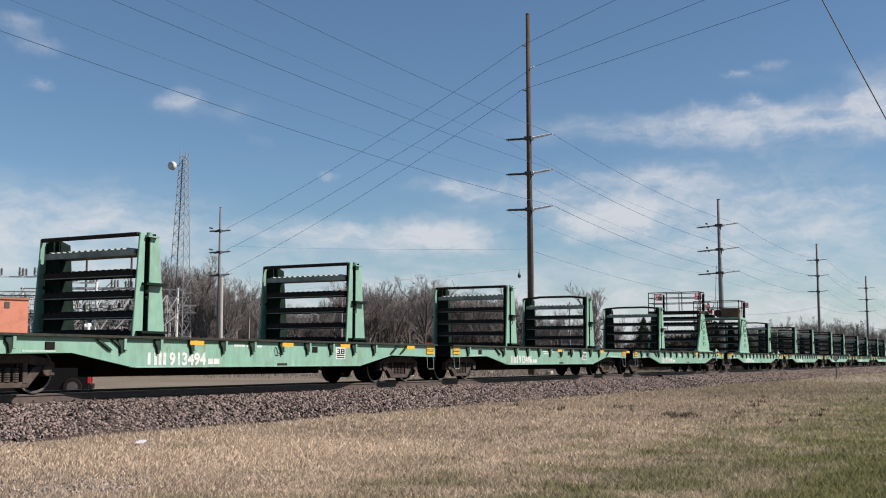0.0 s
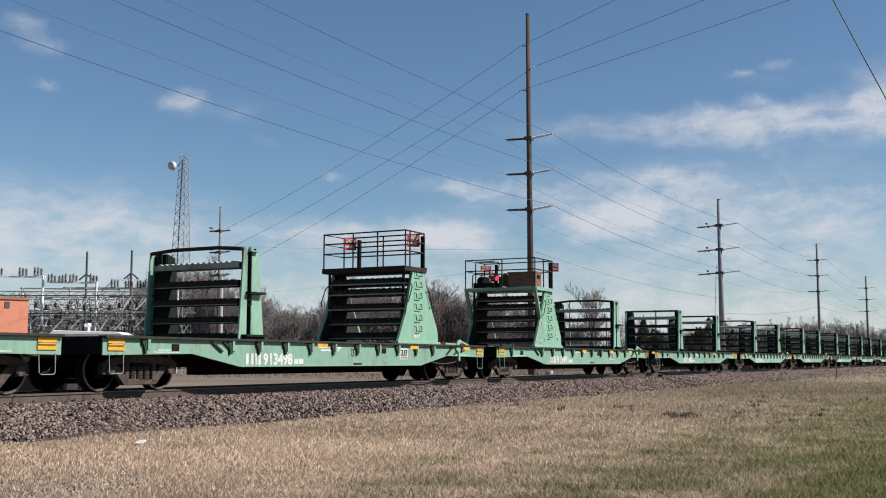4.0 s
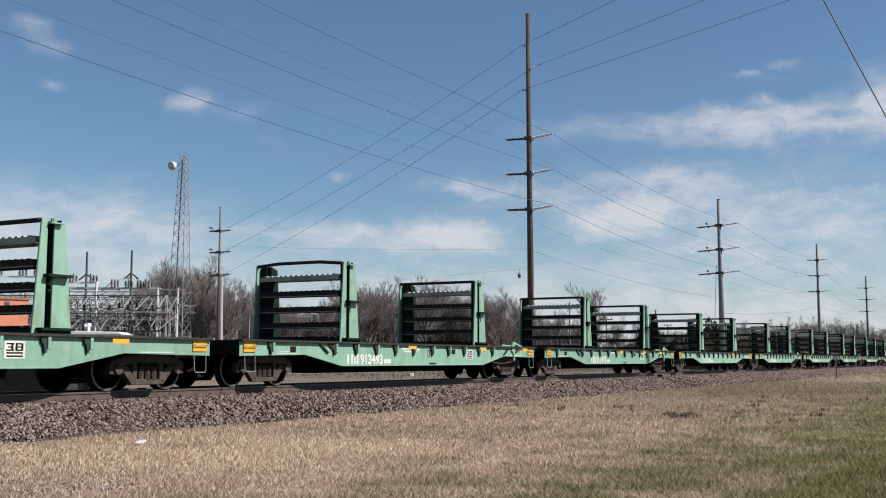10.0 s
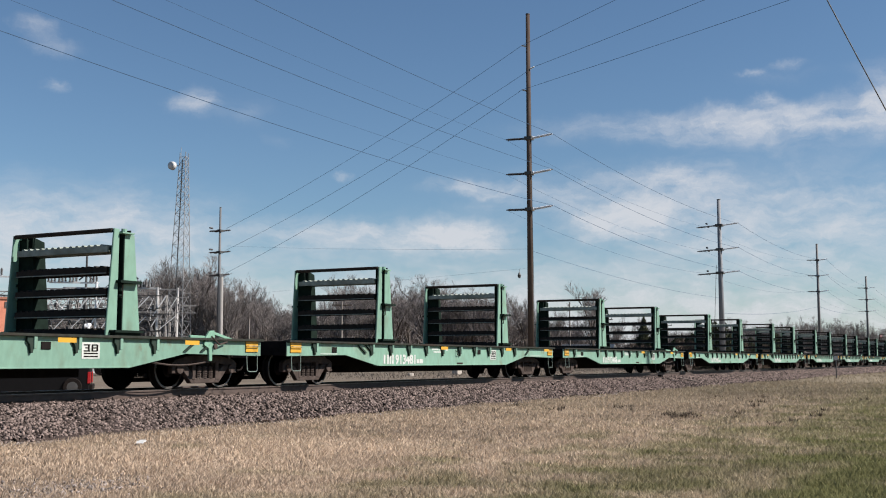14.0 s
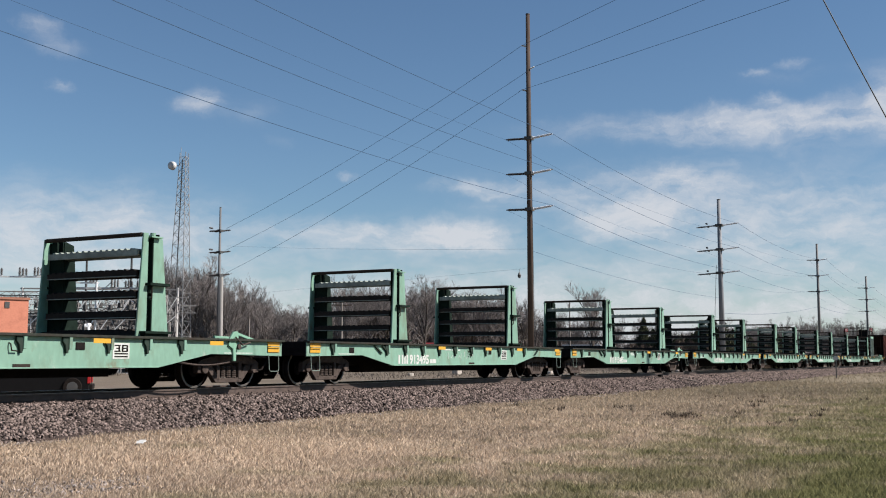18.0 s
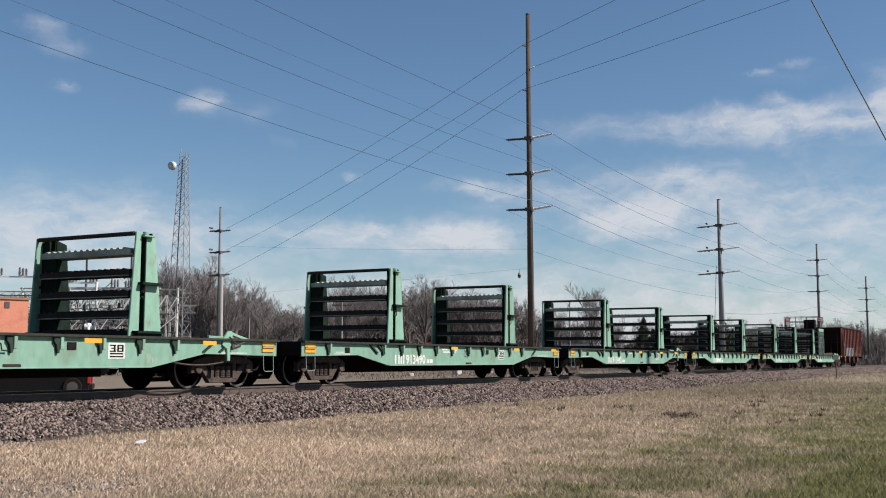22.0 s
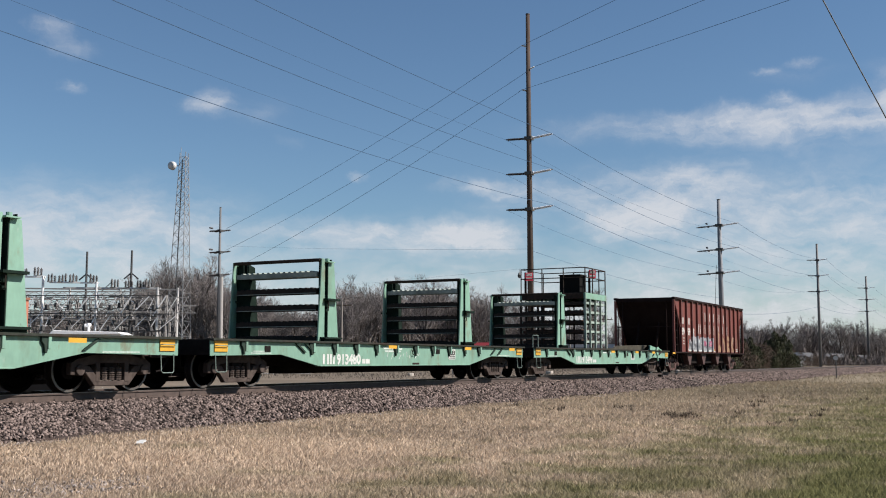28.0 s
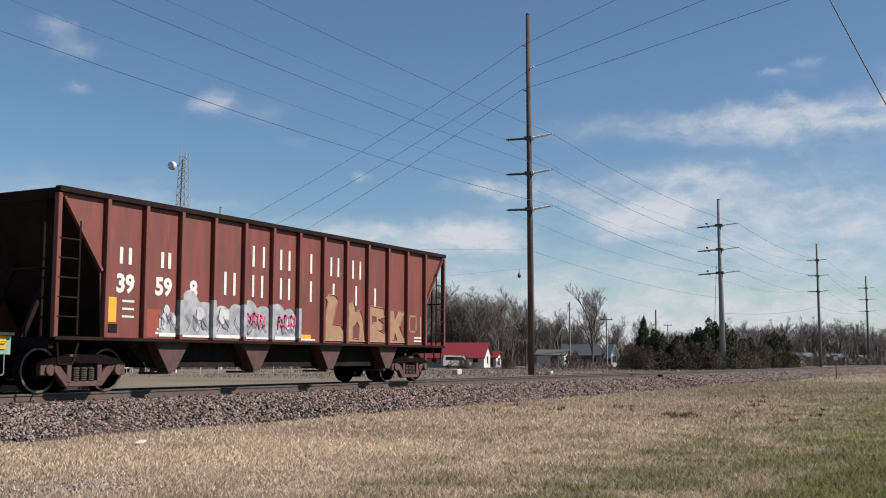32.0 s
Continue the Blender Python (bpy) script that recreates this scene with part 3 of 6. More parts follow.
def flat_car(k):
    car = empty("flat_car", "pale green steel flat car carrying roller racks", "flat car", "rail train cars")
    deck = Shape().box(0, 0, 1.125, 17.4, 3.02, .05)
    part("deck", deck, DECKMAT, car, "worn dark deck")
    for side in (-1, 1):
        y = side * HALF
        s = Shape().slab(SILL, "y", y - side * .03, y)
        s.slab([(-4.35, .50), (4.35, .50), (4.35, .53), (-4.35, .53)], "y", y - side * .16, y + side * .02)
        part("side_sill", s, GREEN, car, "", 0.006)
        part("deck_edge", Shape().slab([(-8.72, 1.11), (8.72, 1.11), (8.72, 1.165), (-8.72, 1.165)], "y", y - side * .12, y + side * .10), DECKMAT, car, "dark worn deck edge", 0.006)
        for x in POCKET_X:
            p = part("stake_pocket", POCKET, POCKET_GREEN, car, at=pose(x, y, 0) if side < 0 else pose(x, y, 0) @ Matrix.Scale(-1, 4, (0, 1, 0)))
            part("pocket_plate", POCKET_TAB, GREEN, p)
        for x in (-8.36, 8.36):
            part("step_stirrup", STIRRUP, STIRRUP_GREY, car, at=pose(x, y + side * .02, 0, 0, 0, 0 if side < 0 else 180))
            part("handhold", HANDHOLD, STIRRUP_GREY, car, at=pose(x, y + side * .02, 0, 0, 0, 0 if side < 0 else 180))
    s = Shape().box(0, 0, .78, 16.6, .62, .56).box(0, 0, .42, 8.4, .5, .24)
    for i in range(13):
        s.box(-7.2 + 1.2 * i, 0, 1.0, .08, 3.0, .18)
    part("centre_sill", s, BLACK, car, "grimy black underframe")
    for end in (-1, 1):
        # end sill in black: the shade between cars is put in its colour
        part("end_sill", Shape().box(end * 8.66, 0, .96, .12, 3.06, .36), BLACK, car, "end sill blackened for its shade", 0.008)
        part("coupler", COUPLER, GRIME, car, "", at=pose(end * 8.72, 0, 0, 0, 0, 0 if end > 0 else 180))
        part("brake_hose", HOSE, BLACK, car, at=pose(end * 8.72, 0, 0, 0, 0, 0 if end > 0 else 180))
    add_trucks(car, 7.2)
    return car


# ---- lettering and fittings on the flat cars ----
NUMBERS = ["913494", "913496", "913498", "913491", "913482", "913493", "913478", "913481", "913486", "913495", "913485", "913490", "913492", None, "913480", "913499"]
FACE = -HALF - 0.004
RED = paint("red_sign_enamel", (0.72, 0.035, 0.075), 0.45, spread=0.08)
CHALK = paint("chalk_marks", (0.62, 0.70, 0.64), 0.9, spread=0.2, grain=30)
RUSTY = paint("rust_brown_steel", (0.13, 0.065, 0.045), 0.8, spread=0.3, stain=(0.06, 0.035, 0.03), stain_amount=0.5, stain_scale=2)
PALEGREEN = paint("chalky_green_paint", (0.23, 0.45, 0.325), 0.6, spread=0.1, stain=(0.12, 0.22, 0.16), stain_amount=0.3, stain_scale=0.8, streak=3, spots=((2.2, .60, .7, (0.36, 0.56, 0.45)), (3.5, .65, .6, (0.13, 0.11, 0.07))))


def plate(x0, z0, x1, z1, y=FACE, t=0.004):
    return Shape().box((x0 + x1) / 2, y, (z0 + z1) / 2, abs(x1 - x0), t, abs(z1 - z0))


MARK = [plate(x, .555, x + .095, .825).mesh("reporting_mark", WHITE) for x in (0, .19, .33, .47)]
OWNER = [plate(a, .57, a + w, .70).mesh("stencil_block", WHITE) for a, w in ((1.93, .17), (2.12, .21))]
MARK_X = (-3.98, -4.05, -4.15, -3.85, -3.78, -4.10, -3.65, -4.05, -4.06, -4.06, -4.0, -4.06, -4.07, -4.06, -4.22, -4.34)
PLACARD_X = (3.3, 3.25, 3.22, 3.25, 3.24, 3.26, 3.22, 3.22, 3.19, 3.24, 3.28, 3.25, 3.2, 3.13, 3.05, 2.90)
REFLECT = plate(-.21, .975, .21, 1.06).mesh("reflector", YELLOW)
END_YELLOW = plate(-.23, .86, .23, 1.11, 0, .02).mesh("end_reflector", YELLOW)
BRACE = Shape().slab([(-.22, 1.09), (-.13, 1.09), (.24, .86), (.15, .86)], "y", -.05, .0).mesh("brace", POCKET_GREEN)
PALE_PATCH = paint("worn_pale_paint", (0.46, 0.58, 0.50), 0.7, spread=0.25, grain=20)
PATCH = [plate(a, z, b, z + .035).mesh("worn_patch", PALE_PATCH) for a, b, z in ((-7.25, -6.45, .815), (6.5, 7.55, .81), (-7.15, -6.7, .86))]
PLACARD = plate(-.235, .69, .235, 1.015).mesh("placard", WHITE)
PLACARD_MARKS = Shape()
for x0, z0, w, h in ((-.19, .965, .17, .025), (-.19, .845, .17, .025), (-.06, .905, .045, .13), (-.15, .905, .07, .022), (.09, .965, .15, .025), (.09, .845, .15, .025), (.035, .905, .045, .13), (.165, .905, .045, .13), (.10, .905, .1, .022)):
    PLACARD_MARKS.box(x0 + (w / 2 if x0 < -.1 else 0), FACE - .004, z0, w, .004, h)
PLACARD_MARKS = PLACARD_MARKS.box(0, FACE - .004, .795, .37, .004, .028).box(0, FACE - .004, .735, .37, .004, .028).mesh("placard_mark", BLACK)
STENCIL = [plate(a, b, a + w, b + .05).mesh("small_stencil", CHALK) for a, b, w in ((-1.15, .98, .42), (-.68, .97, .6), (-1.05, .90, .5), (-.5, .90, .34))]
TAG = Shape().box(0, FACE, .94, .23, .03, .15).mesh("card_holder", BLACK, 0.006)
HOOK = Shape().path([(0, 0, .98), (0, -.05, .96), (.02, -.06, .84), (.16, -.05, .83)], .014).mesh("pull_hook", GREEN_DARK)
CHAIN = Shape().path([(-.9 + .15 * i, -1.5, .62 - .07 * math.sin(math.pi * i / 12)) for i in range(13)], .02, 5).mesh("chain", GRIME)
JACK_PAD = Shape().box(0, FACE, .56, .4, .02, .06).mesh("jack_pad", GREEN_DARK, 0.004)


def end_bracket(car, x):
    """The folded hand brake stand at the trailing end of some cars."""
    b = Shape()
    b.slab([(x - .2, 1.16), (x - .06, 1.33), (x + .1, 1.34), (x + .12, 1.2), (x + .04, .95), (x + .04, .64), (x - .06, .64), (x - .08, .92), (x - .24, 1.0)], "y", -1.60, -1.54)
    b.bar((x + .0, -1.57, 1.30), (x + .75, -1.57, 1.13), .05, .07)
    b.bar((x - .3, -1.2, 1.2), (x + .5, -1.2, 1.18), .07)
    br = part("brake_stand", b, PALEGREEN, car, "raised pale green hand brake stand", 0.01)
    part("release_rod", Shape().path([(x - .05, -1.64, 1.2), (x + .2, -1.66, 1.02), (x + .5, -1.64, 1.08)], .02), GRIME, br)
    part("rod_socket", Shape().lathe([(-.02, .03), (-.02, .06), (.02, .06), (.02, .03)], (x + .10, -1.63, .98), "y", 14), GRIME, br)


def fit_out(car, k):
    """Numbers, reflectors and small fittings on the near side of a car."""
    x0 = MARK_X[k]
    for m in MARK:
        part("reporting_mark", m, WHITE, car, at=pose(x0, 0, 0))
    if NUMBERS[k]:
        me = lettering(NUMBERS[k], 0.375, WHITE)
        w = max(v.co.x for v in me.vertices) - min(v.co.x for v in me.vertices)
        me.transform(Matrix.Diagonal((1.20 / w, 1, 1, 1)))
        part("car_number", me, WHITE, car, "white stencilled car number", at=pose(x0 + .66, FACE, .56))
    else:
        part("car_number", plate(x0 + .66, .58, x0 + 1.84, .80), WHITE, car, "worn white stencilled band")
    for m in OWNER:
        part("stencil_block", m, WHITE, car, at=pose(x0, 0, 0))
    for x in (-4.2, -1.12, 1.25, 4.5) if k % 3 == 0 else (-3.2, 1.22, 4.4):
        part("reflector", REFLECT, YELLOW, car, at=pose(x, FACE, 0))
    for x in (-8.36, 8.36):
        part("end_reflector", END_YELLOW, YELLOW, car, at=pose(x, -HALF - .015, 0))
    for m in PATCH[: 1 + k % 3]:
        part("worn_patch", m, PALE_PATCH, car, "pale scraped paint")
    for x in () if k in (4, 8) else (-5.35, -4.95) + ((6.2,) if k % 2 else (6.2, 6.75)):
        part("brace", BRACE, POCKET_GREEN, car, at=pose(x + .1, -HALF, 0, 0, 0, 0) if x < 0 else pose(x, -HALF, 0) @ Matrix.Scale(-1, 4, (1, 0, 0)))
    p = part("placard", PLACARD, WHITE, car, "white stencilled inspection panel", at=pose(PLACARD_X[k] + .06, 0, 0))
    part("placard_mark", PLACARD_MARKS, BLACK, p)
    for m in STENCIL[: 2 + k % 3]:
        part("small_stencil", m, CHALK, car)
    part("card_holder", TAG, BLACK, car, at=pose(-6.6, 0, 0))
    part("card_holder", TAG, BLACK, car, at=pose(1.55 if k in (1, 3) else 2.15, 0, 0))
    part("pull_hook", HOOK, GREEN_DARK, car, at=pose(.45, -HALF, 0))
    part("jack_pad", JACK_PAD, GREEN_DARK, car, at=pose(.75, 0, 0))
    if k in (3, 9, 14):
        rs = random.Random(k)
        for i in range(9):
            x, z = -.9 + .22 * i + rs.uniform(-.05, .05), rs.uniform(.66, .8)
            part("chalk_mark", Shape().bar((x, FACE, z), (x + rs.uniform(-.06, .16), FACE, z + rs.uniform(.08, .22)), .022, .004, (0, 1, 0)), CHALK, car)
    if k in (2, 3, 5, 6, 8, 12, 15, 10):
        end_bracket(car, 6.85)
        part("chain", CHAIN, GRIME, car, at=pose(5.9, 0, 0))


# ---- racks of their own kind ----
def guarded_rail(rack, x0, x1, z0, z1, legs, y0=-1.5, y1=1.5, mid=2):
    """A pipe guard rail round a platform."""
    s = Shape()
    for z in [z1 - i * (z1 - z0) / (mid + .6) for i in range(mid)]:
        s.path([(x0, y0, z), (x1, y0, z), (x1, y1, z), (x0, y1, z), (x0, y0, z)], .024, 6)
    part("guard_rail", s, GREEN_DARK, rack, "dark pipe guard rail")
    post = Shape().tube((0, 0, z0), (0, 0, z1), .026, n=6).mesh("rail_post", GREEN_DARK)
    for x, y in legs:
        part("rail_post", post, GREEN_DARK, rack, at=pose(x, y, 0))


def red_sign(rack, x, y, z, turn=0.0, wide=.62, high=.26):
    s = part("warning_sign", Shape().box(0, 0, 0, .03, wide, high), RED, rack, "red enamel sign with white bars", at=pose(x, y, z, 0, 0, turn))
    me = lettering("DANGER", high * .46, WHITE)
    w = max(v.co.x for v in me.vertices) - min(v.co.x for v in me.vertices)
    me.transform(Matrix.Diagonal((wide * .76 / w, 1, 1, 1)))
    part("sign_word", me, WHITE, s, "white warning word", at=pose(-.019, wide * .38, high * .08, 0, 0, -90))
    part("sign_bar", Shape().box(-.018, .01, -high * .22, .006, wide * .8, high * .18), WHITE, s)


def a_frame_sides(rack, x0, x1, t0, t1, top, tag="E-50"):
    """Solid tapering side plates with a ladder of grab irons."""
    rung = Shape().path([(-.17, 0, .16), (-.17, -.05, .15), (-.17, -.07, .0), (.17, -.07, .0), (.17, -.05, .15), (.17, 0, .16)], .014).mesh("grab_iron", GREEN_DARK)
    for side in (-1, 1):
        y = side * 1.5
        s = Shape().slab([(x0, 1.17), (x1, 1.17), (x1 - .06, 1.6), (t1 + .35, 2.6), (t1, top), (t0, top), (x0 + .5, 2.1)], "y", y - side * .1, y)
        s.slab([(x0 - .05, 1.15), (x1 + .05, 1.15), (x1 + .05, 1.24), (x0 - .05, 1.24)], "y", y - side * .2, y + side * .05)
        part("side_plate", s, PALEGREEN, rack, "pale green tapered side plate", 0.012)
        p = Shape().slab([(y - side * .1, 1.17), (y - side * .26, 1.17), (y - side * .22, 2.3), (y - side * .18, top), (y - side * .1, top)], "x", x0 + .55, x0 + .58)
        part("inner_plate", p, GREEN_DARK, rack)
        # dark sheet added inside each side plate to stand in for shade
        o = [(x0 + .05, 1.2), (x1 - .05, 1.2), (t1 + .25, 2.6), (t1 - .03, top - .04), (t0 + .03, top - .04), (x0 + .5, 2.05)]
        part("lining", Shape().slab(o, "y", y - side * .14, y - side * .105), GREEN_DARK, rack, "dark inner sheet standing in for shade")
        cx = (t0 + t1) / 2 - .05
        for i in range(6):
            part("grab_iron", rung, GREEN_DARK, rack, at=pose(cx, y + side * .005, 1.55 + .34 * i, 0, 0, 0 if side < 0 else 180))
        h = Shape().path([(t0 - .5, y + side * .02, 2.35), (t0 - .44, y + side * .1, 2.45), (t0 - .22, y + side * .1, 2.9), (t0 - .16, y + side * .02, 3.0)], .018)
        h.path([(t1 + .36, y + side * .01, 2.3), (t1 + .44, y + side * .08, 2.33), (t1 + .26, y + side * .08, 2.78), (t1 + .14, y + side * .01, 2.8)], .016)
        part("hand_rail", h, GREEN_DARK, rack)
    if tag:
        me = lettering(tag, .2, WHITE)
        part("white_tag", me, WHITE, rack, "white stencilled rack code", at=pose((t0 + t1) / 2 - .28, -1.506, 1.36))


def deep_shelves(rack, x, levels, depth=1.0):
    for z in levels:
        s = Shape().box(x - depth / 2, 0, z - .04, .06, 2.8, .14).box(x + depth / 2, 0, z - .04, .06, 2.8, .14).box(x, 0, z - .09, depth, 2.8, .03)
        for i in range(13):
            s.tube((x - depth / 2 + .02, -1.2 + .2 * i, z + .04), (x + depth / 2 - .02, -1.2 + .2 * i, z + .04), .065, n=8)
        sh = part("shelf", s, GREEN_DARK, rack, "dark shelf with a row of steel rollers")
        part("shelf_lip", Shape().box(x - depth / 2 - .034, 0, z - .085, .008, 2.8, .045), LIP_GREEN, sh)


def platform_rack(car):
    """The tall A-frame rack with a railed platform on top."""
    rack = part("platform_rack", Shape().box(4.2, 0, 1.18, 2.9, 3.0, .04), GREEN_DARK, car, "tall A-frame rack with a railed platform")
    a_frame_sides(rack, 3.02, 5.56, 3.92, 4.56, 3.42)
    deep_shelves(rack, 4.1, (1.42, 1.86, 2.32, 2.78, 3.1))
    part("platform", Shape().box(4.05, 0, 3.45, 1.35, 3.05, .16), GREEN_DARK, rack, "dark platform", 0.01)
    guarded_rail(rack, 3.45, 4.6, 3.5, 4.62, [(3.45, -1.5), (3.72, -1.5), (4.6, -1.5), (3.45, .4), (3.45, -.5), (3.45, 1.5), (4.6, 1.5), (4.6, 0)], mid=3)
    for y in (-1.42, .95):
        part("sign_post", Shape().box(4.66, y, 4.0, .12, .1, 1.1).box(4.66, y, 3.5, .2, .2, .12), BLACK, rack, "", 0.008)
        red_sign(rack, 4.52, y + .26, 4.42, 45, .40, .40)


CHEST = paint("weathered_brown_plywood", (0.235, 0.15, 0.105), 0.8, spread=0.25, stain=(0.10, 0.06, 0.045), stain_amount=0.5, stain_scale=3, streak=.3)


def engine_rack(car):
    """The A-frame rack with a generator and tool box on its platform."""
    rack = part("machine_rack", Shape().box(-4.0, 0, 1.18, 2.9, 3.0, .04), GREEN_DARK, car, "A-frame rack with machinery on its platform")
    a_frame_sides(rack, -5.28, -2.55, -4.15, -3.5, 3.44, "")
    deep_shelves(rack, -4.0, (1.42, 1.86, 2.32, 2.78, 3.1))
    part("platform", Shape().box(-4.35, 0, 3.43, 1.75, 3.1, .13), GREEN, rack, "green steel platform", 0.01)
    for y in (-1.48, 1.48):
        part("strut", Shape().bar((-5.15, y, 3.35), (-4.72, y, 2.3), .14, .1), GREEN, rack, "", 0.01)
    part("toe_strip", Shape().box(-4.35, -1.56, 3.42, 1.7, .03, .12), GREEN, rack)
    guarded_rail(rack, -5.2, -3.48, 3.48, 4.6, [(-5.2, -1.5), (-4.36, -1.5), (-3.48, -1.5), (-5.2, 1.5), (-3.48, 1.5), (-5.2, -.1), (-4.3, 1.5)], mid=2)
    box = part("tool_box", Shape().box(-4.7, -.85, 3.77, .62, 1.15, .56), CHEST, rack, "rusty brown tool chest", 0.015)
    part("lid", Shape().box(-4.7, -.85, 4.07, .66, 1.19, .05), CHEST, box)
    part("latch", Shape().box(-4.7, -1.44, 3.9, .26, .03, .12), BLACK, box)
    gen = part("generator", Shape().box(-4.55, .85, 3.62, .75, .9, .2), BLACK, rack, "dark engine with a round cover", 0.01)
    part("engine_drum", Shape().lathe([(-.3, .02), (-.3, .17), (.3, .2), (.3, .02)], (-4.55, 1.0, 3.80), "x", 16), BLACK, gen)
    part("engine_drum", Shape().lathe([(-.22, .02), (-.22, .25), (.22, .25), (.22, .02)], (-4.5, .0, 3.80), "x", 16), RUSTY, gen)
    part("fuel_tank", Shape().box(-4.6, .55, 3.9, .4, .3, .22), RED, gen, "red fuel tank", 0.03)
    h = Shape().path([(-4.7, .5, 3.9), (-4.75, .42, 4.1), (-4.7, .3, 4.25), (-4.68, .25, 4.5), (-4.72, .35, 4.55)], .02)
    h.path([(-4.6, .3, 3.7), (-4.8, .2, 3.95), (-4.75, .35, 4.05), (-4.7, .5, 3.8)], .018)
    part("hose", h, BLACK, gen)
    cage = Shape()
    for x in (-4.92, -4.2):
        cage.path([(x, .38, 3.52), (x, .36, 4.02), (x, .45, 4.1), (x, 1.2, 4.1), (x, 1.32, 4.02), (x, 1.34, 3.52)], .022)
    for y, z in ((.4, 4.08), (1.26, 4.08), (1.34, 3.7)):
        cage.tube((-4.92, y, z), (-4.2, y, z), .02, n=6)
    part("engine_cage", cage, BLACK, gen, "black tubular engine cage")
    part("exhaust", Shape().path([(-4.6, .7, 3.9), (-4.62, .72, 4.2), (-4.7, .8, 4.28)], .035), RUSTY, gen)
    part("fan_guard", Shape().lathe([(-.02, .02), (-.02, .16), (.02, .18), (.02, .02)], (-4.9, .72, 3.78), "x", 14), STEELDARK, gen, "grey round fan guard")
    part("hood_plate", Shape().box(-4.5, .85, 4.58, .5, .8, .03), PALEGREEN, rack, "pale green tray")
    for y in (-1.42, .95):
        part("sign_post", Shape().box(-3.5, y, 4.0, .12, .1, 1.1), BLACK, rack, "", 0.008)
    red_sign(rack, -5.16, .62, 4.25, 35, .42, .24)
    red_sign(rack, -3.40, -1.56, 4.36, 25, .34, .34)
    rs = random.Random(12)
    for a, b in ((-4.75, 2.05), (-4.5, 2.05), (-4.7, 1.7), (-4.45, 1.72), (-5.05, 1.35), (-4.85, 1.33), (-4.62, 1.3), (-3.35, 1.85), (-3.15, 1.6), (-2.98, 1.45), (-3.9, 2.45), (-3.7, 2.6), (-4.3, 1.4)):
        s = Shape()
        for i in range(3):
            x, z = a + rs.uniform(-.06, .06), b + rs.uniform(-.04, .04)
            s.bar((x, -1.508, z), (x + rs.uniform(-.12, .14), -1.508, z + rs.uniform(.08, .2)), .024, .004, (0, 1, 0))
        part("chalk_mark", s, CHALK, rack)


CRATE_POST = paint("chalky_pale_green", (0.36, 0.46, 0.40), 0.75, spread=0.2, stain=(0.14, 0.14, 0.12), stain_amount=0.5, stain_scale=2)


SHELF_BLACK = paint("dark_shelf_and_shade_steel", (0.045, 0.035, 0.030), 0.8, spread=0.3, stain=RUST, stain_amount=0.5, stain_scale=3)


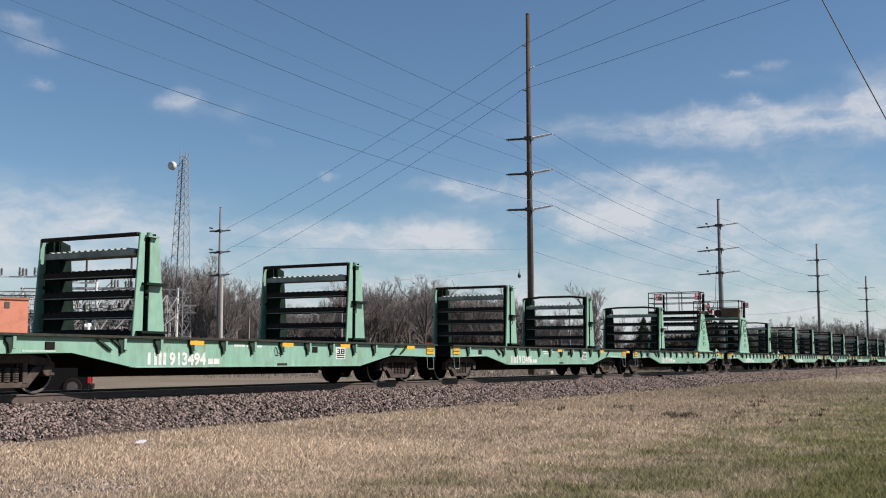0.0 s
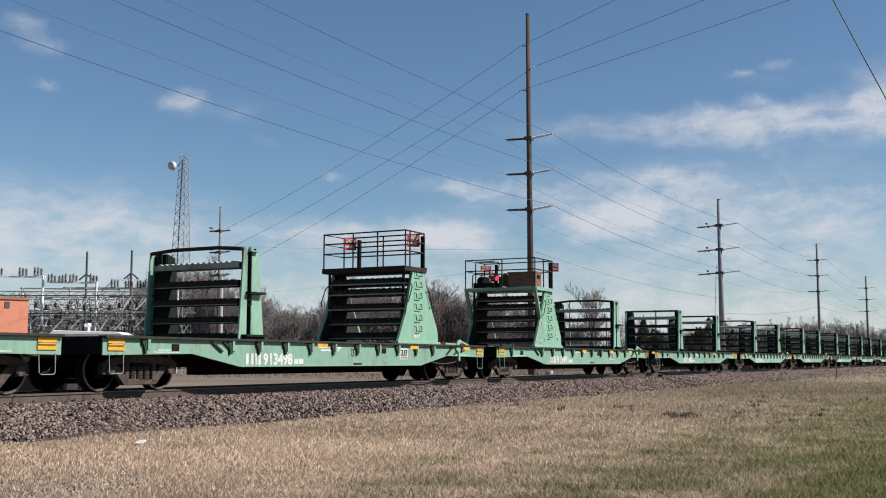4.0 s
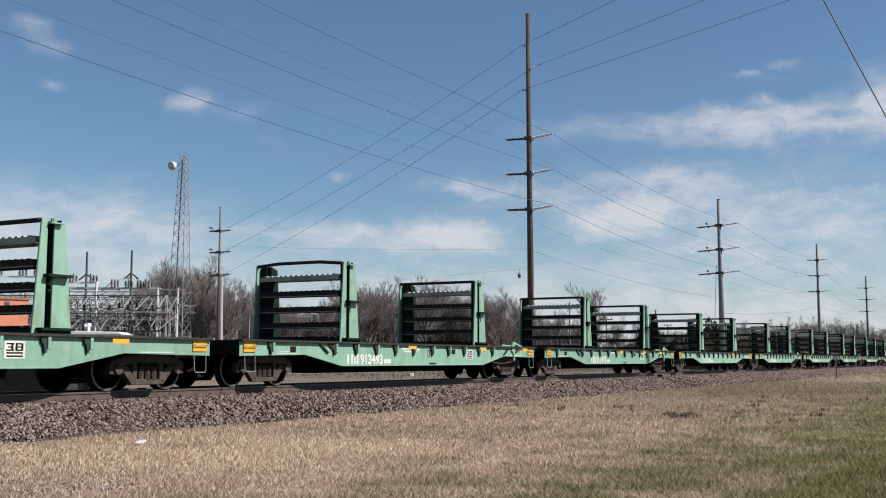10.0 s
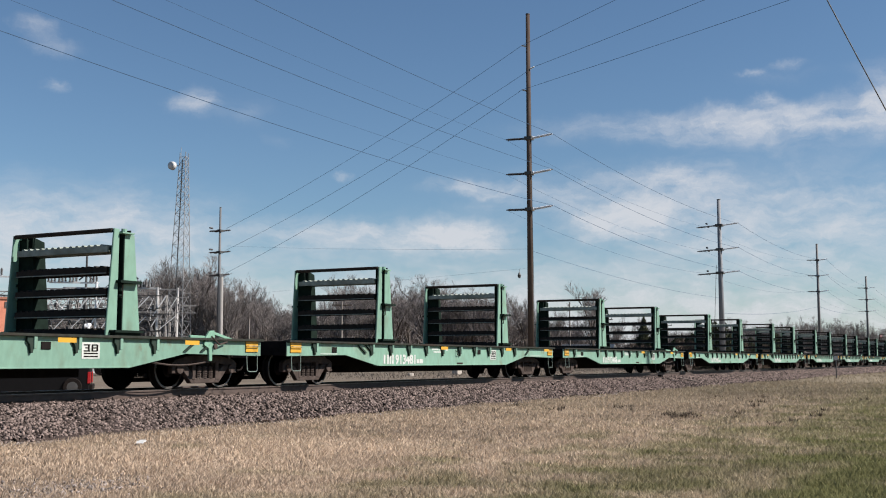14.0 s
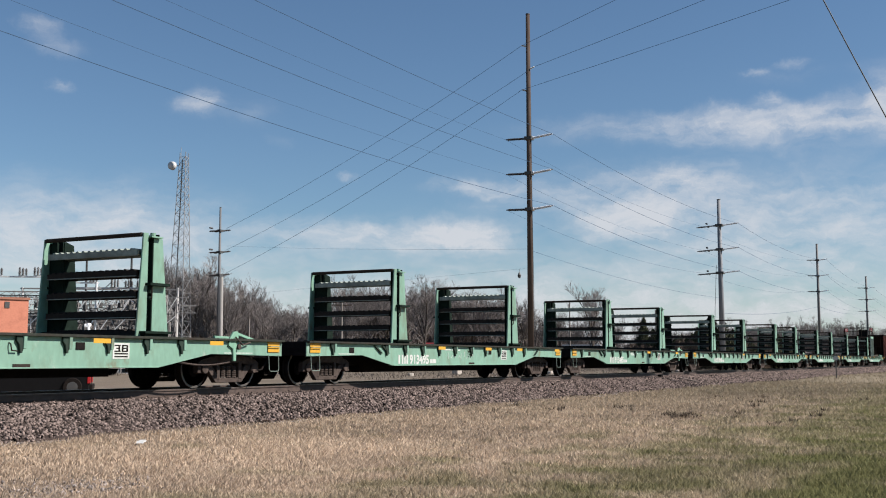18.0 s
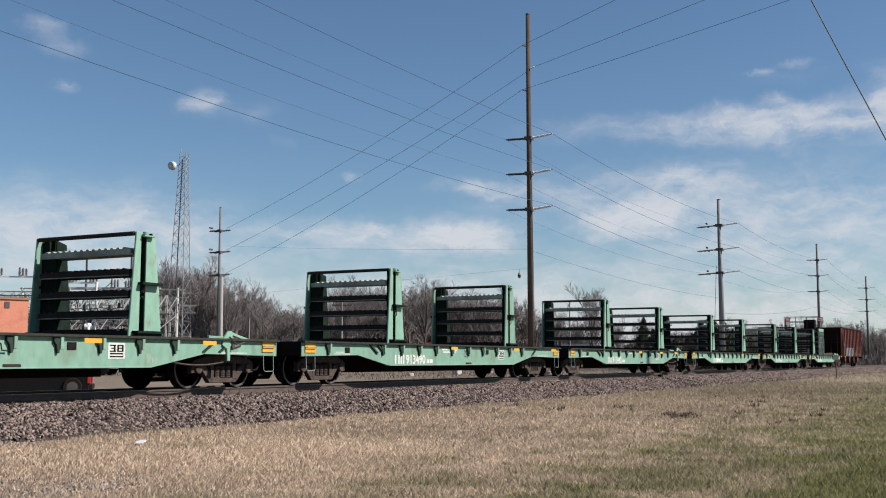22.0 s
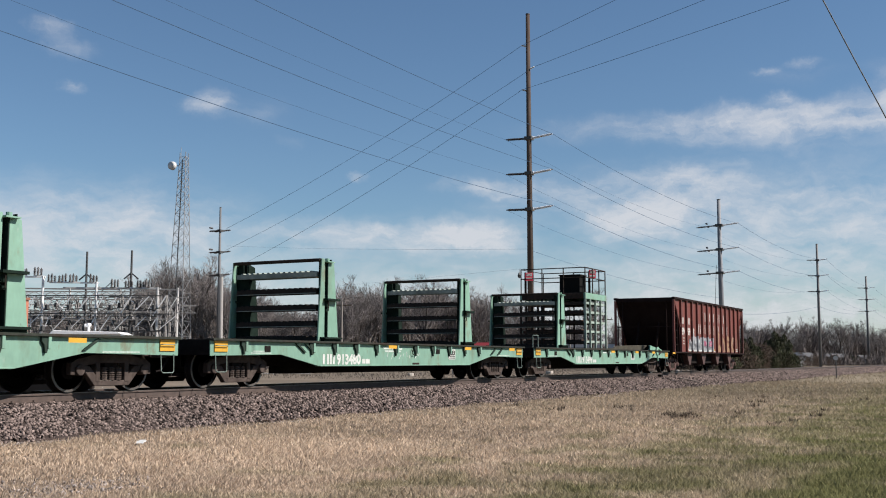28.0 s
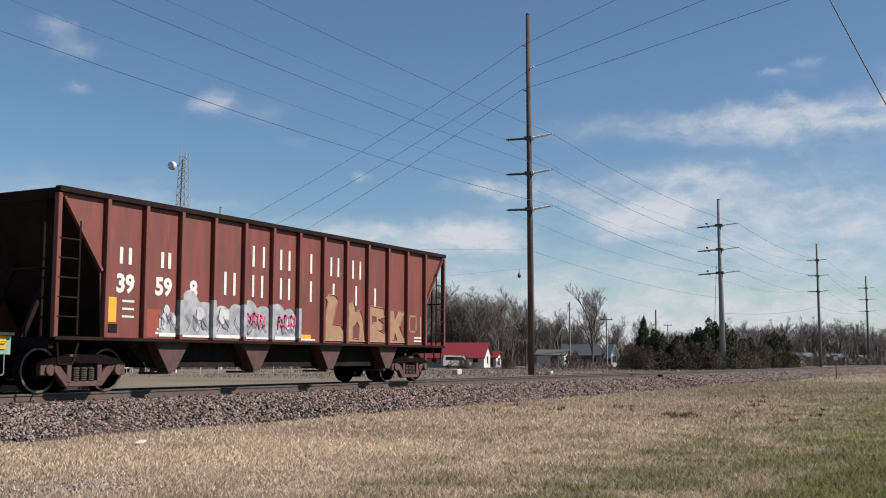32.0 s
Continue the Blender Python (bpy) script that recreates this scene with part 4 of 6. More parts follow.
def crate_rack(car):
    """The long pigeon-hole rack with a railed top."""
    rack = part("crate_rack", Shape().box(-1.85, 0, 1.18, 2.6, 3.0, .05), DECKMAT, car, "long green pigeon-hole rack with a railed top")
    xs = [-3.12, -2.55, -1.9, -1.25, -.58]
    for y in (-1.5, -.5, .5, 1.5):
        for x in xs if y in (-1.5, 1.5) else (xs[0], xs[-1]):
            # near-side posts pale as sunlit, the others dark as shaded
            part("post", Shape().box(x, y, 2.32, .055, .09, 2.28), CRATE_POST if y == -1.5 else GREEN_DARK, rack, "", 0.006)
    for z in (1.46, 1.90, 2.30, 2.73, 3.12):
        s = Shape().box(-1.85, -1.44, z, 2.5, .06, .10)
        part("ledge", s, CRATE_POST, rack)
        part("ledge", Shape().box(-1.85, 1.46, z, 2.5, .06, .1), CRATE_POST, rack)
        t = Shape().box(-3.08, 0, z - .02, .08, 2.8, .12).box(-1.85, 0, z - .05, 2.4, 2.8, .03)
        for i in range(10):
            t.tube((-3.1, -1.26 + .28 * i, z + .05), (-.62, -1.26 + .28 * i, z + .05), .05, n=6)
        part("shelf", t, SHELF_BLACK, rack, "black roller shelf")
    part("top_frame", Shape().box(-1.85, -1.49, 3.42, 2.62, .1, .26).box(-1.85, 1.49, 3.42, 2.62, .1, .26).box(-.6, 0, 3.42, .1, 2.88, .24), GREEN, rack, "", 0.01)
    # end member split off and coloured dark, as it faces away from the sun
    part("end_beam", Shape().box(-3.12, 0, 3.42, .1, 2.88, .24), SHELF_BLACK, rack, "end beam darkened for its shade", 0.01)
    part("platform", Shape().box(-1.85, 0, 3.55, 2.5, 2.9, .05), GREEN_DARK, rack)
    guarded_rail(rack, -3.1, -.6, 3.55, 4.64, [(x, y) for x in (-3.1, -2.2, -.6) for y in (-1.5, 1.5)] + [(-3.1, .5), (-3.1, -.5), (-.6, 0), (-1.4, -1.5)], mid=2)
    box = part("equipment_box", Shape().box(-2.3, -.62, 3.95, .75, .95, .76), paint("dull_black_box", (0.012, 0.012, 0.012), 0.85, spread=0.2), rack, "black equipment box", 0.02)
    part("lid", Shape().box(-2.3, -.62, 4.36, .80, 1.0, .05), BLACK, box)
    red_sign(rack, -2.66, 1.30, 4.36, 35, .34, .36)
    red_sign(rack, -2.10, -1.46, 4.42, 35, .30, .36)
    for x, y in ((-2.68, 1.47), (-2.06, -1.30)):
        part("sign_post", Shape().box(x, y, 4.05, .08, .08, 1.0), BLACK, rack)
    part("divider", Shape().box(-1.88, .5, 2.3, .05, .05, 2.2).box(-1.88, -.5, 2.3, .05, .05, 2.2), BLACK, rack)
    part("end_hoop", Shape().path([(-8.6, -1.45, 1.16), (-8.6, -1.45, 1.62), (-8.1, -1.45, 1.62), (-8.1, -1.45, 1.16)], .018), STIRRUP_GREY, car, "upright pipe hoop at the deck end")
    part("ramp_beam", Shape().slab([(5.85, 1.17), (5.92, 1.41), (6.75, 1.31), (6.95, 1.17)], "y", -1.5, -1.42), PALEGREEN, car, "sloping pale green beam", 0.01)
    # tilted ramp tray at the trailing end
    tr = Shape().slab([(.9, 1.17), (5.3, 1.17), (5.95, 1.40), (5.6, 1.42), (1.5, 1.34)], "y", -1.32, -1.2)
    tr.slab([(.9, 1.17), (5.4, 1.17), (5.6, 1.26), (1.2, 1.24)], "y", -1.2, 1.3)
    part("ramp_tray", tr, paint("dusty_tray_steel", (0.085, 0.078, 0.06), 0.85, spread=0.3, stain=(0.07, 0.06, 0.05), stain_amount=0.5), car, "worn dark sloping tray", 0.01)


# ---- hopper car ----
SILVER = paint("silver_spray_paint", (0.36, 0.37, 0.39), 0.5, spread=0.3, grain=4, stain=(0.22, 0.23, 0.25), stain_amount=0.4, stain_scale=2.5)
PINK = paint("pink_spray_paint", (0.62, 0.12, 0.24), 0.6, spread=0.15, grain=6)
TAN = paint("tan_spray_paint", (0.34, 0.20, 0.11), 0.6, spread=0.15, grain=6)
SILVER_LIGHT = paint("bright_silver_paint", (0.52, 0.53, 0.55), 0.5, spread=0.2, grain=5)
SILVER_DARK = paint("shadow_grey_paint", (0.20, 0.21, 0.23), 0.5, spread=0.2, grain=5)
ROSE = paint("dull_rose_outline", (0.36, 0.16, 0.13), 0.6, spread=0.2, grain=6)
MAROON = paint("maroon_outline_paint", (0.13, 0.035, 0.03), 0.6)
RIBX = [-6.6 + 1.1 * i for i in range(13)]


def blob(cx, cz, rx, rz, y, n=14, seed=0):
    rng = random.Random(seed)
    o = [(cx + rx * math.cos(a) * (1 + rng.uniform(-.12, .12)), cz + rz * math.sin(a) * (1 + rng.uniform(-.12, .12))) for a in [i * math.tau / n for i in range(n)]]
    return Shape().slab(o, "y", y, y + .003)


# Oxide red taken darker, with the shade under the body in the colour.
CHUTE = paint("shaded_oxide_steel", (0.085, 0.035, 0.028), 0.75, spread=0.25, stain=(0.04, 0.02, 0.018), stain_amount=0.5)


def hopper_car():
    car = empty("hopper_car", "oxide red open hopper car with silver and tan graffiti", "hopper car", "rail train cars")
    w = 1.59
    side = [(-7.86, 3.93), (7.86, 3.93), (7.70, 3.86), (6.72, 2.50), (6.64, 1.07), (-6.64, 1.07), (-6.72, 2.50), (-7.70, 3.86)]
    for sd in (-1, 1):
        y = sd * w
        panels = part("side_wall", Shape().slab(side, "y", y - sd * .02, y), HOPPER, car)
        rib = Shape().box(0, 0, 2.52, .10, .11, 2.82).mesh("rib", HOPPER, 0.008)
        for x in RIBX:
            part("rib", rib, HOPPER, panels, at=pose(x, y + sd * .055, 0))
        part("top_chord", Shape().box(0, y + sd * .03, 3.98, 15.78, .16, .12), HOPPER_DARK, car, "dark top chord", 0.012)
        part("side_sill", Shape().box(0, y + sd * .03, 1.085, 15.74, .12, .075), HOPPER_DARK, car, "dark side sill", 0.01)
        for e in (-1, 1):
            part("corner_post", Shape().box(e * 7.85, y + sd * .02, 2.5, .1, .12, 2.8), HOPPER, car, "", 0.008)
            part("slope_edge", Shape().bar((e * 7.72, y + sd * .02, 3.84), (e * 6.70, y + sd * .02, 2.46), .1, .06), HOPPER, car)
            l = Shape().tube((e * 7.32, y + sd * .06, 1.15), (e * 7.32, y + sd * .06, 3.4), .025, n=6)
            for i in range(5):
                l.tube((e * 7.85, y + sd * .07, 1.5 + .38 * i), (e * 7.32, y + sd * .07, 1.5 + .38 * i), .018, n=6)
            part("ladder", l, HOPPER_DARK, car)
            part("step_stirrup", Shape().path([(e * 7.75, y, 1.06), (e * 7.7, y, .58), (e * 7.35, y, .58), (e * 7.2, y, 1.06)], .025), HOPPER_DARK, car)
    for e in (-1, 1):
        # ends coloured darker than the walls: their shade is in the colour
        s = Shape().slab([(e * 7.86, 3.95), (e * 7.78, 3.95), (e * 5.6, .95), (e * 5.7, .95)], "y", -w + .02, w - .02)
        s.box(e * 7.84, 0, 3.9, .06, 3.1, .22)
        part("end_sheet", s, HOPPER_DARK, car, "sloping end sheet darkened for its shade")
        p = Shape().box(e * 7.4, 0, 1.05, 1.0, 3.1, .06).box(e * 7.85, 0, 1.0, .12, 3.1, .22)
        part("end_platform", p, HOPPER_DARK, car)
        b = Shape()
        for y in (-.55, .55):
            b.bar((e * 7.7, y, 1.1), (e * 6.95, y, 2.75), .09)
            b.tube((e * 7.82, y * 2.2, 1.1), (e * 7.82, y * 2.2, 3.8), .03, n=6)
        b.tube((e * 7.84, -1.5, 2.45), (e * 7.84, 1.5, 2.45), .025, n=6)
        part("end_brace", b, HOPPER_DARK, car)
        part("coupler", COUPLER, GRIME, car, at=pose(e * 7.75, 0, 0, 0, 0, 0 if e > 0 else 180))
    for x in (-4.45, -1.47, 1.70, 4.65):
        for sd in (-1, 1):
            s = Shape().slab([(x - .57, 1.08), (x + .57, 1.08), (x + .12, .42), (x - .12, .42)], "y", sd * 1.5, sd * 1.1)
            b = part("chute", s, CHUTE, car, "steel discharge chute", 0.01)
        part("gate", Shape().box(x, -1.0, .38, .5, .5, .05).tube((x - .2, -1.2, .45), (x + .3, -1.2, .40), .03), GRIME, b)
    part("centre_sill", Shape().box(0, 0, .82, 15.3, .6, .42), BLACK, car)
    # black block added to fill the shaded hollow between the chutes
    part("bay_floor", Shape().slab([(-5.6, 1.06), (-4.9, .50), (4.9, .50), (5.6, 1.06)], "y", -1.2, 1.2), BLACK, car, "black block standing in for shade between chutes")
    add_trucks(car, 6.6, paint("reddish_truck_iron", (0.135, 0.082, 0.074), 0.8, spread=0.3, stain=(0.09, 0.055, 0.05), stain_amount=0.5, stain_scale=4))
    # painted marks
    Y = -w - .005
    for i, x in enumerate((-6.19, -5.99 + .05, -4.98, -4.76)):
        part("reporting_mark", plate(x, 2.65, x + .09, 3.0, Y), WHITE, car)
    for txt, x in (("39", -6.27), ("59", -5.14), ("8", -4.06)):
        me = lettering(txt, .52, WHITE)
        part("car_number", me, WHITE, car, "white painted car number", at=pose(x, Y, 2.07))
    for row, z0, z1 in (((-1.85, -1.45), (-.75, -.4), (.55,), (1.48, 1.82), (2.55, 2.92)), 2.92, 3.43), (((-2.88, -2.55), (-1.85, -1.5), (-.74, -.4), (.55,), (1.6,), (2.72,), (3.38, 3.72)), 2.18, 2.72):
        for group in row:
            for x in group:
                part("owner_mark", plate(x, z0, x + .085, z1, Y), WHITE, car)
    part("dark_patch", plate(-6.46, 1.22, -6.20, 1.40, Y), BLACK, car)
    part("yellow_panel", plate(-6.46, 1.44, -6.24, 1.95, Y), YELLOW, car, "yellow reflective panel")
    for z in (1.86, 1.70, 1.54):
        part("small_stencil", plate(-6.08, z, -5.74, z + .045, Y), CHALK, car)
    for x, z in ((-5.1, 1.22), (-5.05, 1.30), (6.0, 1.22), (6.0, 1.32)):
        part("small_stencil", plate(x, z, x + .45, z + .045, Y - .004), WHITE, car)
    part("red_patch", plate(-5.38, 1.15, -4.55, 1.75, Y), paint("bright_red_patch", (0.30, 0.055, 0.03), 0.6), car)
    # graffiti, panel by panel
    rng = random.Random(8)

    def crest(x):
        """The wavy upper edge of the silver piece."""
        if x < -4.4:
            return 1.72 - 1.9 * (x + 4.7) ** 2
        lobes = ((-4.05, 2.22, .30), (-3.55, 1.98, .42), (-2.95, 1.92, .34), (-2.45, 1.98, .30), (-1.95, 2.10, .34), (-1.4, 1.98, .36), (-.85, 2.06, .36), (-.35, 1.96, .28), (0.1, 1.7, .2))
        return max(1.72 - .25 * max(0, x), *[h - .55 * max(0, abs(x - c) / (r * 1.35)) ** 2.6 for c, h, r in lobes])

    def piece(a, b, low, y):
        n = max(3, int((b - a) / .07))
        top = [(a + (b - a) * i / n, max(low + .03, crest(a + (b - a) * i / n))) for i in range(n + 1)]
        return Shape().slab([(a, low), (b, low)] + top[::-1], "y", y, y + .003)

    for i in range(1, 6):
        a, b = max(RIBX[i] + .052, -5.0), RIBX[i + 1] - .052
        g = part("graffiti_silver", piece(a, b, 1.17, Y - .009), SILVER, car, "silver spray-paint bubble letters")
        part("graffiti_white", plate(a, 1.17, b, 1.22 + .03 * (i % 2), Y - .013), WHITE, g)
        part("rib_paint", Shape().box(RIBX[i + 1], -w - .056, 1.60, .108, .118, .86 - .1 * (i % 2)), SILVER, car)
        for j in range(6):
            rx, rz = rng.uniform(.08, .17), rng.uniform(.10, .2)
            cx, cz = rng.uniform(a + rx * 1.15, b - rx * 1.15) if b - a > .5 else (a + b) / 2, rng.uniform(1.45, 1.75)
            part("graffiti_fill", blob(cx, cz, rx * .8, rz, Y - .013 - .004 * j, 12, i * 10 + j), SILVER_LIGHT if j % 2 else SILVER_DARK, g)
        for j in range(3):
            x = a + (b - a) * (j + .5) / 3 + rng.uniform(-.06, .06)
            arc = [(min(b, max(a, x + .10 * math.sin(u * .8 + j))), Y - .040, 1.34 + .07 * u) for u in range(6)]
            part("graffiti_stroke", Shape().path(arc, .010, 4), SILVER_LIGHT, g)
    part("graffiti_yellow", plate(.16, 1.2, .62, 1.32, Y - .004), YELLOW, car)
    part("graffiti_white", plate(.06, 1.17, .80, 1.21, Y - .006), WHITE, car)
    for i in range(8):
        x = -2.06 + .25 * i
        if min(abs(x + .08 - r) for r in RIBX) > .16:
            z = 1.46 + .03 * math.sin(i * 2.2)
            s = Shape().bar((x, Y - .042, z), (x + .03, Y - .042, z + .34), .055, .004, (0, 1, 0)).bar((x, Y - .042, z + .30), (x + .18, Y - .042, z + .26), .055, .004, (0, 1, 0))
            s.bar((x + .16, Y - .042, z + .02), (x + .19, Y - .042, z + .3), .05, .004, (0, 1, 0)).bar((x, Y - .042, z + .1 * (i % 3)), (x + .18, Y - .042, z + .06), .05, .004, (0, 1, 0))
            part("graffiti_pink", s, PINK, car, "pink spray-paint stroke")
    shapes = [[(1.16, 1.18), (1.18, 1.5), (1.36, 2.2), (1.28, 2.3), (1.42, 2.42), (1.72, 2.40), (1.84, 2.28), (1.62, 1.62), (2.0, 1.6), (2.14, 1.45), (2.12, 1.18)],
              [(2.26, 1.18), (2.26, 1.45), (2.40, 1.9), (2.32, 2.18), (2.62, 2.28), (2.74, 2.02), (2.96, 2.06), (3.12, 1.8), (3.22, 1.18)],
              [(3.36, 1.18), (3.36, 2.0), (3.5, 2.2), (4.22, 2.16), (4.28, 1.92), (3.95, 1.84), (4.2, 1.72), (4.16, 1.56), (3.95, 1.52), (4.34, 1.42), (4.34, 1.18)],
              [(4.46, 1.18), (4.46, 2.1), (4.84, 2.14), (4.86, 1.86), (5.1, 2.12), (5.4, 2.1), (5.12, 1.66), (5.42, 1.3), (5.44, 1.18)]]
    holes = [[], [[(2.62, 1.25), (2.62, 1.6), (2.78, 1.75), (2.92, 1.6), (2.9, 1.25)]], [[(3.62, 1.7), (3.62, 1.92), (3.8, 1.9), (3.82, 1.74)]], [[(4.74, 1.25), (4.86, 1.46), (4.98, 1.25)]]]
    for o, hs in zip(shapes, holes):
        g = part("graffiti_tan", Shape().slab(o, "y", Y - .006, Y - .003), TAN, car, "tan spray-paint letter shape")
        for q in hs:
            part("graffiti_hole", Shape().slab(q, "y", Y - .010, Y - .007), MAROON, g)
        s = Shape()
        for q in [o] + hs:
            s.path([(p[0], Y - .010, p[1]) for p in q + q[:1]], .019, 4)
        part("graffiti_outline", s, ROSE, g)
    for a, b, c, d in ((5.7, 1.5, 5.76, 2.0), (6.1, 1.5, 6.16, 2.0), (5.7, 1.5, 6.16, 1.55), (5.7, 1.96, 6.16, 2.02), (6.38, 1.2, 6.45, 2.0)):
        part("graffiti_frame", plate(a, b, c, d, Y), TAN, car)
    return car


# ---- the train ----
def distance_run(t):
    """How far the train has gone after t seconds, in metres."""
    return 8.33 * t + 0.00814 * t * t + 0.000572 * t ** 3 - float(np.interp(t, LAG_T, LAG))


# slack running through the couplings
LAG_T = (0, 3, 7, 11, 14, 17, 20, 21, 22, 23, 24, 25, 26)
LAG = (.08, .03, .05, .06, .02, 0, 0, .17, .16, .12, .09, .02, 0)


CAR_START = [21.1 + 18.5 * k for k in range(16)]
HOPPER_START = 316.1
CARS = []
for k in range(16):
    car = flat_car(k)
    fit_out(car, k)
    if k == 2:
        platform_rack(car)
    elif k == 15:
        crate_rack(car)
    else:
        add_rack(car, 4.05, 0.07 if k in (1, 3) else 0.0)
    if k == 3:
        engine_rack(car)
    else:
        add_rack(car, -5.95 if k == 15 else -4.05, 0.06 if k in (2, 5) else 0.0)
    CARS.append(car)
HOP = hopper_car()


# ---- power lines ----
POLE_LABEL = "tall weathered wooden transmission pole with insulator arms"
# Pale insulator colour, with the sunlight on the near arms painted in.
INSULATOR = paint("pale_and_sunlit_insulator", (0.85, 0.88, 0.92), 0.35, spread=0.06)


def insulator_arm(pole, a, b, r=.115, pale=False):
    """A horizontal post insulator with sheds, from the pole at a to its tip at b."""
    a, b = Vector(a), Vector(b)
    s = Shape().tube(a, a + (b - a) * .12, r * 1.3, n=8)
    n = 14
    for i in range(n):
        p = a + (b - a) * (.12 + .8 * i / n)
        q = a + (b - a) * (.12 + .8 * (i + .7) / n)
        s.tube(p, q, r, r * .75, n=8)
    s.tube(a + (b - a) * .9, b, r * .5, n=6)
    return part("insulator_arm", s, INSULATOR if pale else PORCELAIN, pole, "pale ribbed insulator arm" if pale else "dark ribbed insulator arm")


def power_pole(x, y, top, r0, r1, arms, reach=1.75, lean=(0, 0), strings=False, turn=0.0, back=0.0, wood=WOODPOLE, pale=True):
    pole = empty("power_pole", POLE_LABEL, "power pole", "pole line", pose(x, y, 0))
    part("shaft", Shape().tube((0, 0, -.6), (lean[0], lean[1], top), r0, r1, 14), wood, pole, "tapered weathered shaft", smooth=True)
    u = Vector((math.sin(turn), -math.cos(turn), 0))
    for z in arms:
        c = Vector((lean[0], lean[1], 0)) * (z / top)
        # near arm pale, far arm dark: sunlight and shade put in the materials
        insulator_arm(pole, c + u * r1 + Vector((0, 0, z - .1)), c + u * reach + Vector((0, 0, z + .12)), pale=pale)
        insulator_arm(pole, c - u * r1 + Vector((0, 0, z - .08)), c - u * (back or reach) + Vector((0, 0, z - (.25 if strings else 0))))
        part("bracket", Shape().box(c.x, c.y, z - .08, 2 * r0 + .1, 2 * r0 + .1, .3), STEELDARK, pole, "", 0.01)
        if strings:
            for k in (-.35, .35):
                part("string_insulator", Shape().lathe([(-.35, .02), (-.3, .1), (0, .13), (.3, .1), (.35, .02)], c - u * (reach * .62) + Vector((k * 1.2, 0, z - k * .5)), "x", 8), PORCELAIN, pole)
    part("pole_cap", Shape().tube((lean[0], lean[1], top - .02), (lean[0], lean[1], top + .06), r1 * 1.08, n=12), STEELDARK, pole)
    return pole


A_Z = (20.95, 17.8, 14.6)
p1 = power_pole(86.35, 37.9, 32.15, .285, .18, A_Z, 2.25, (-.3, 0))
for z, s in ((29.25, 1), (27.15, -1), (25.2, 1)):
    insulator_arm(p1, (-.27, s * .18, z), (-.33, s * .62, z + .12), .07, pale=True)
part("ground_wire", Shape().path([(.15, -.33, 0), (-.1, -.24, 14), (-.2, -.2, 24)], .02), STEELDARK, p1)
B_Z = (19.45, 16.2, 13.05)
# paler grey again, haze put into this pole's colour
p2 = power_pole(144.2, 35.5, 22.85, .42, .24, B_Z, 2.6, (-.3, 0), True, 0.0, 3.1, paint("hazed_pale_pole", (0.25, 0.265, 0.29), 0.7, spread=0.12, grain=4, streak=6))
part("guy_wire", Shape().path([(-.4, 1.2, 0), (-.35, .5, 14)], .03), STEELDARK, p2)
power_pole(228, 36.5, 24.9, .32, .22, (21.7, 18.5, 15.3), 2.1, wood=POLEGREY)
power_pole(315.2, 37.8, 24.3, .32, .24, (21.2, 18.0, 14.8), 2.3, wood=POLEGREY)
power_pole(420, 38.5, 24.3, .42, .25, (21.2, 18.0, 14.8), 1.75)
lp = power_pole(109, 92, 21.1, .26, .13, (18.1, 15.3, 12.3), 1.5, (-.1, 0), True, 1.1, 0.0, POLEGREY, False)
part("conduit", Shape().tube((.22, -.24, 0), (.14, -.18, 12.0), .30, .27, 10), paint("pale_stub_wood", (0.46, 0.44, 0.42), 0.85, grain=5, streak=8), lp, "pale grey lower stub")
power_pole(-2, 36.5, 24, .36, .2, (21.6, 18.4, 15.3), 1.75)
power_pole(63, -17, 38, .40, .2, (), 1.75)


def wire(name, a, b, sag, r=.022, label="thin grey overhead wire", n=26):
    a, b = Vector(a), Vector(b)
    s = Shape()
    pts = [a.lerp(b, i / n) - Vector((0, 0, 4 * sag * (i / n) * (1 - i / n))) for i in range(n + 1)]
    s.path(pts, r, 5)
    return tagged(part(name, s, WIRE), label, "overhead wire", "overhead wires")


for i in range(3):
    for s, sg in ((-1, 1), (1, 1)):
        y = s * 1.85
        stops = [(-2, 36.5 + y, (21.6, 18.4, 15.3)[i]), (86.1, 37.9 + s * 2.25, A_Z[i] + (.12 if s < 0 else 0)), (144, 35.5 + s * 2.6, B_Z[i]), (228, 36.5 + s * 1.75, (21.7, 18.5, 15.3)[i]), (315.2, 37.8 + s * 1.75, (21.2, 18, 14.8)[i]), (420, 38.5 + s * 1.75, (21.2, 18, 14.8)[i])]
        for k, (a, b) in enumerate(zip(stops, stops[1:])):
            if k == 0 and i == 2 and s > 0:
                continue
            wire("overhead_wire", a, b, (1.0, .9, 1.2, 1.2, 1.2)[k], .018 if s < 0 else .010)
for z, s, e, l in ((29.37, 1, 37, 18.1), (27.27, -1, 31.6, 15.3), (25.32, 1, 28.2, 12.3)):
    wire("overhead_wire", (86.05, 37.9 + s * .6, z), (107.8, 90, l), .75, .017)
    wire("overhead_wire", (86.05, 37.9 + s * .6, z), (63, -17, e), .25, .017)
wire("overhead_wire", (86.2, 37.8, 11.0), (109, 91, 16.0), .2, .007)
wire("overhead_wire", (86.2, 37.8, 9.34), (109, 91, 9.5), .05, .006)
wire("overhead_wire", (86.3, 37.9, 10.9), (144.2, 35.5, 9.6), .6, .014)
wire("overhead_wire", (144.2, 35.5, 7.6), (228, 36.5, 12.2), .7, .02)
wire("overhead_wire", (228, 36.5, 12.2), (315.2, 37.8, 14.4), .9, .02)
bird = empty("line_marker", "small grey marker hanging below a wire", "line marker", at=pose(86.8, 39.2, 8.79))
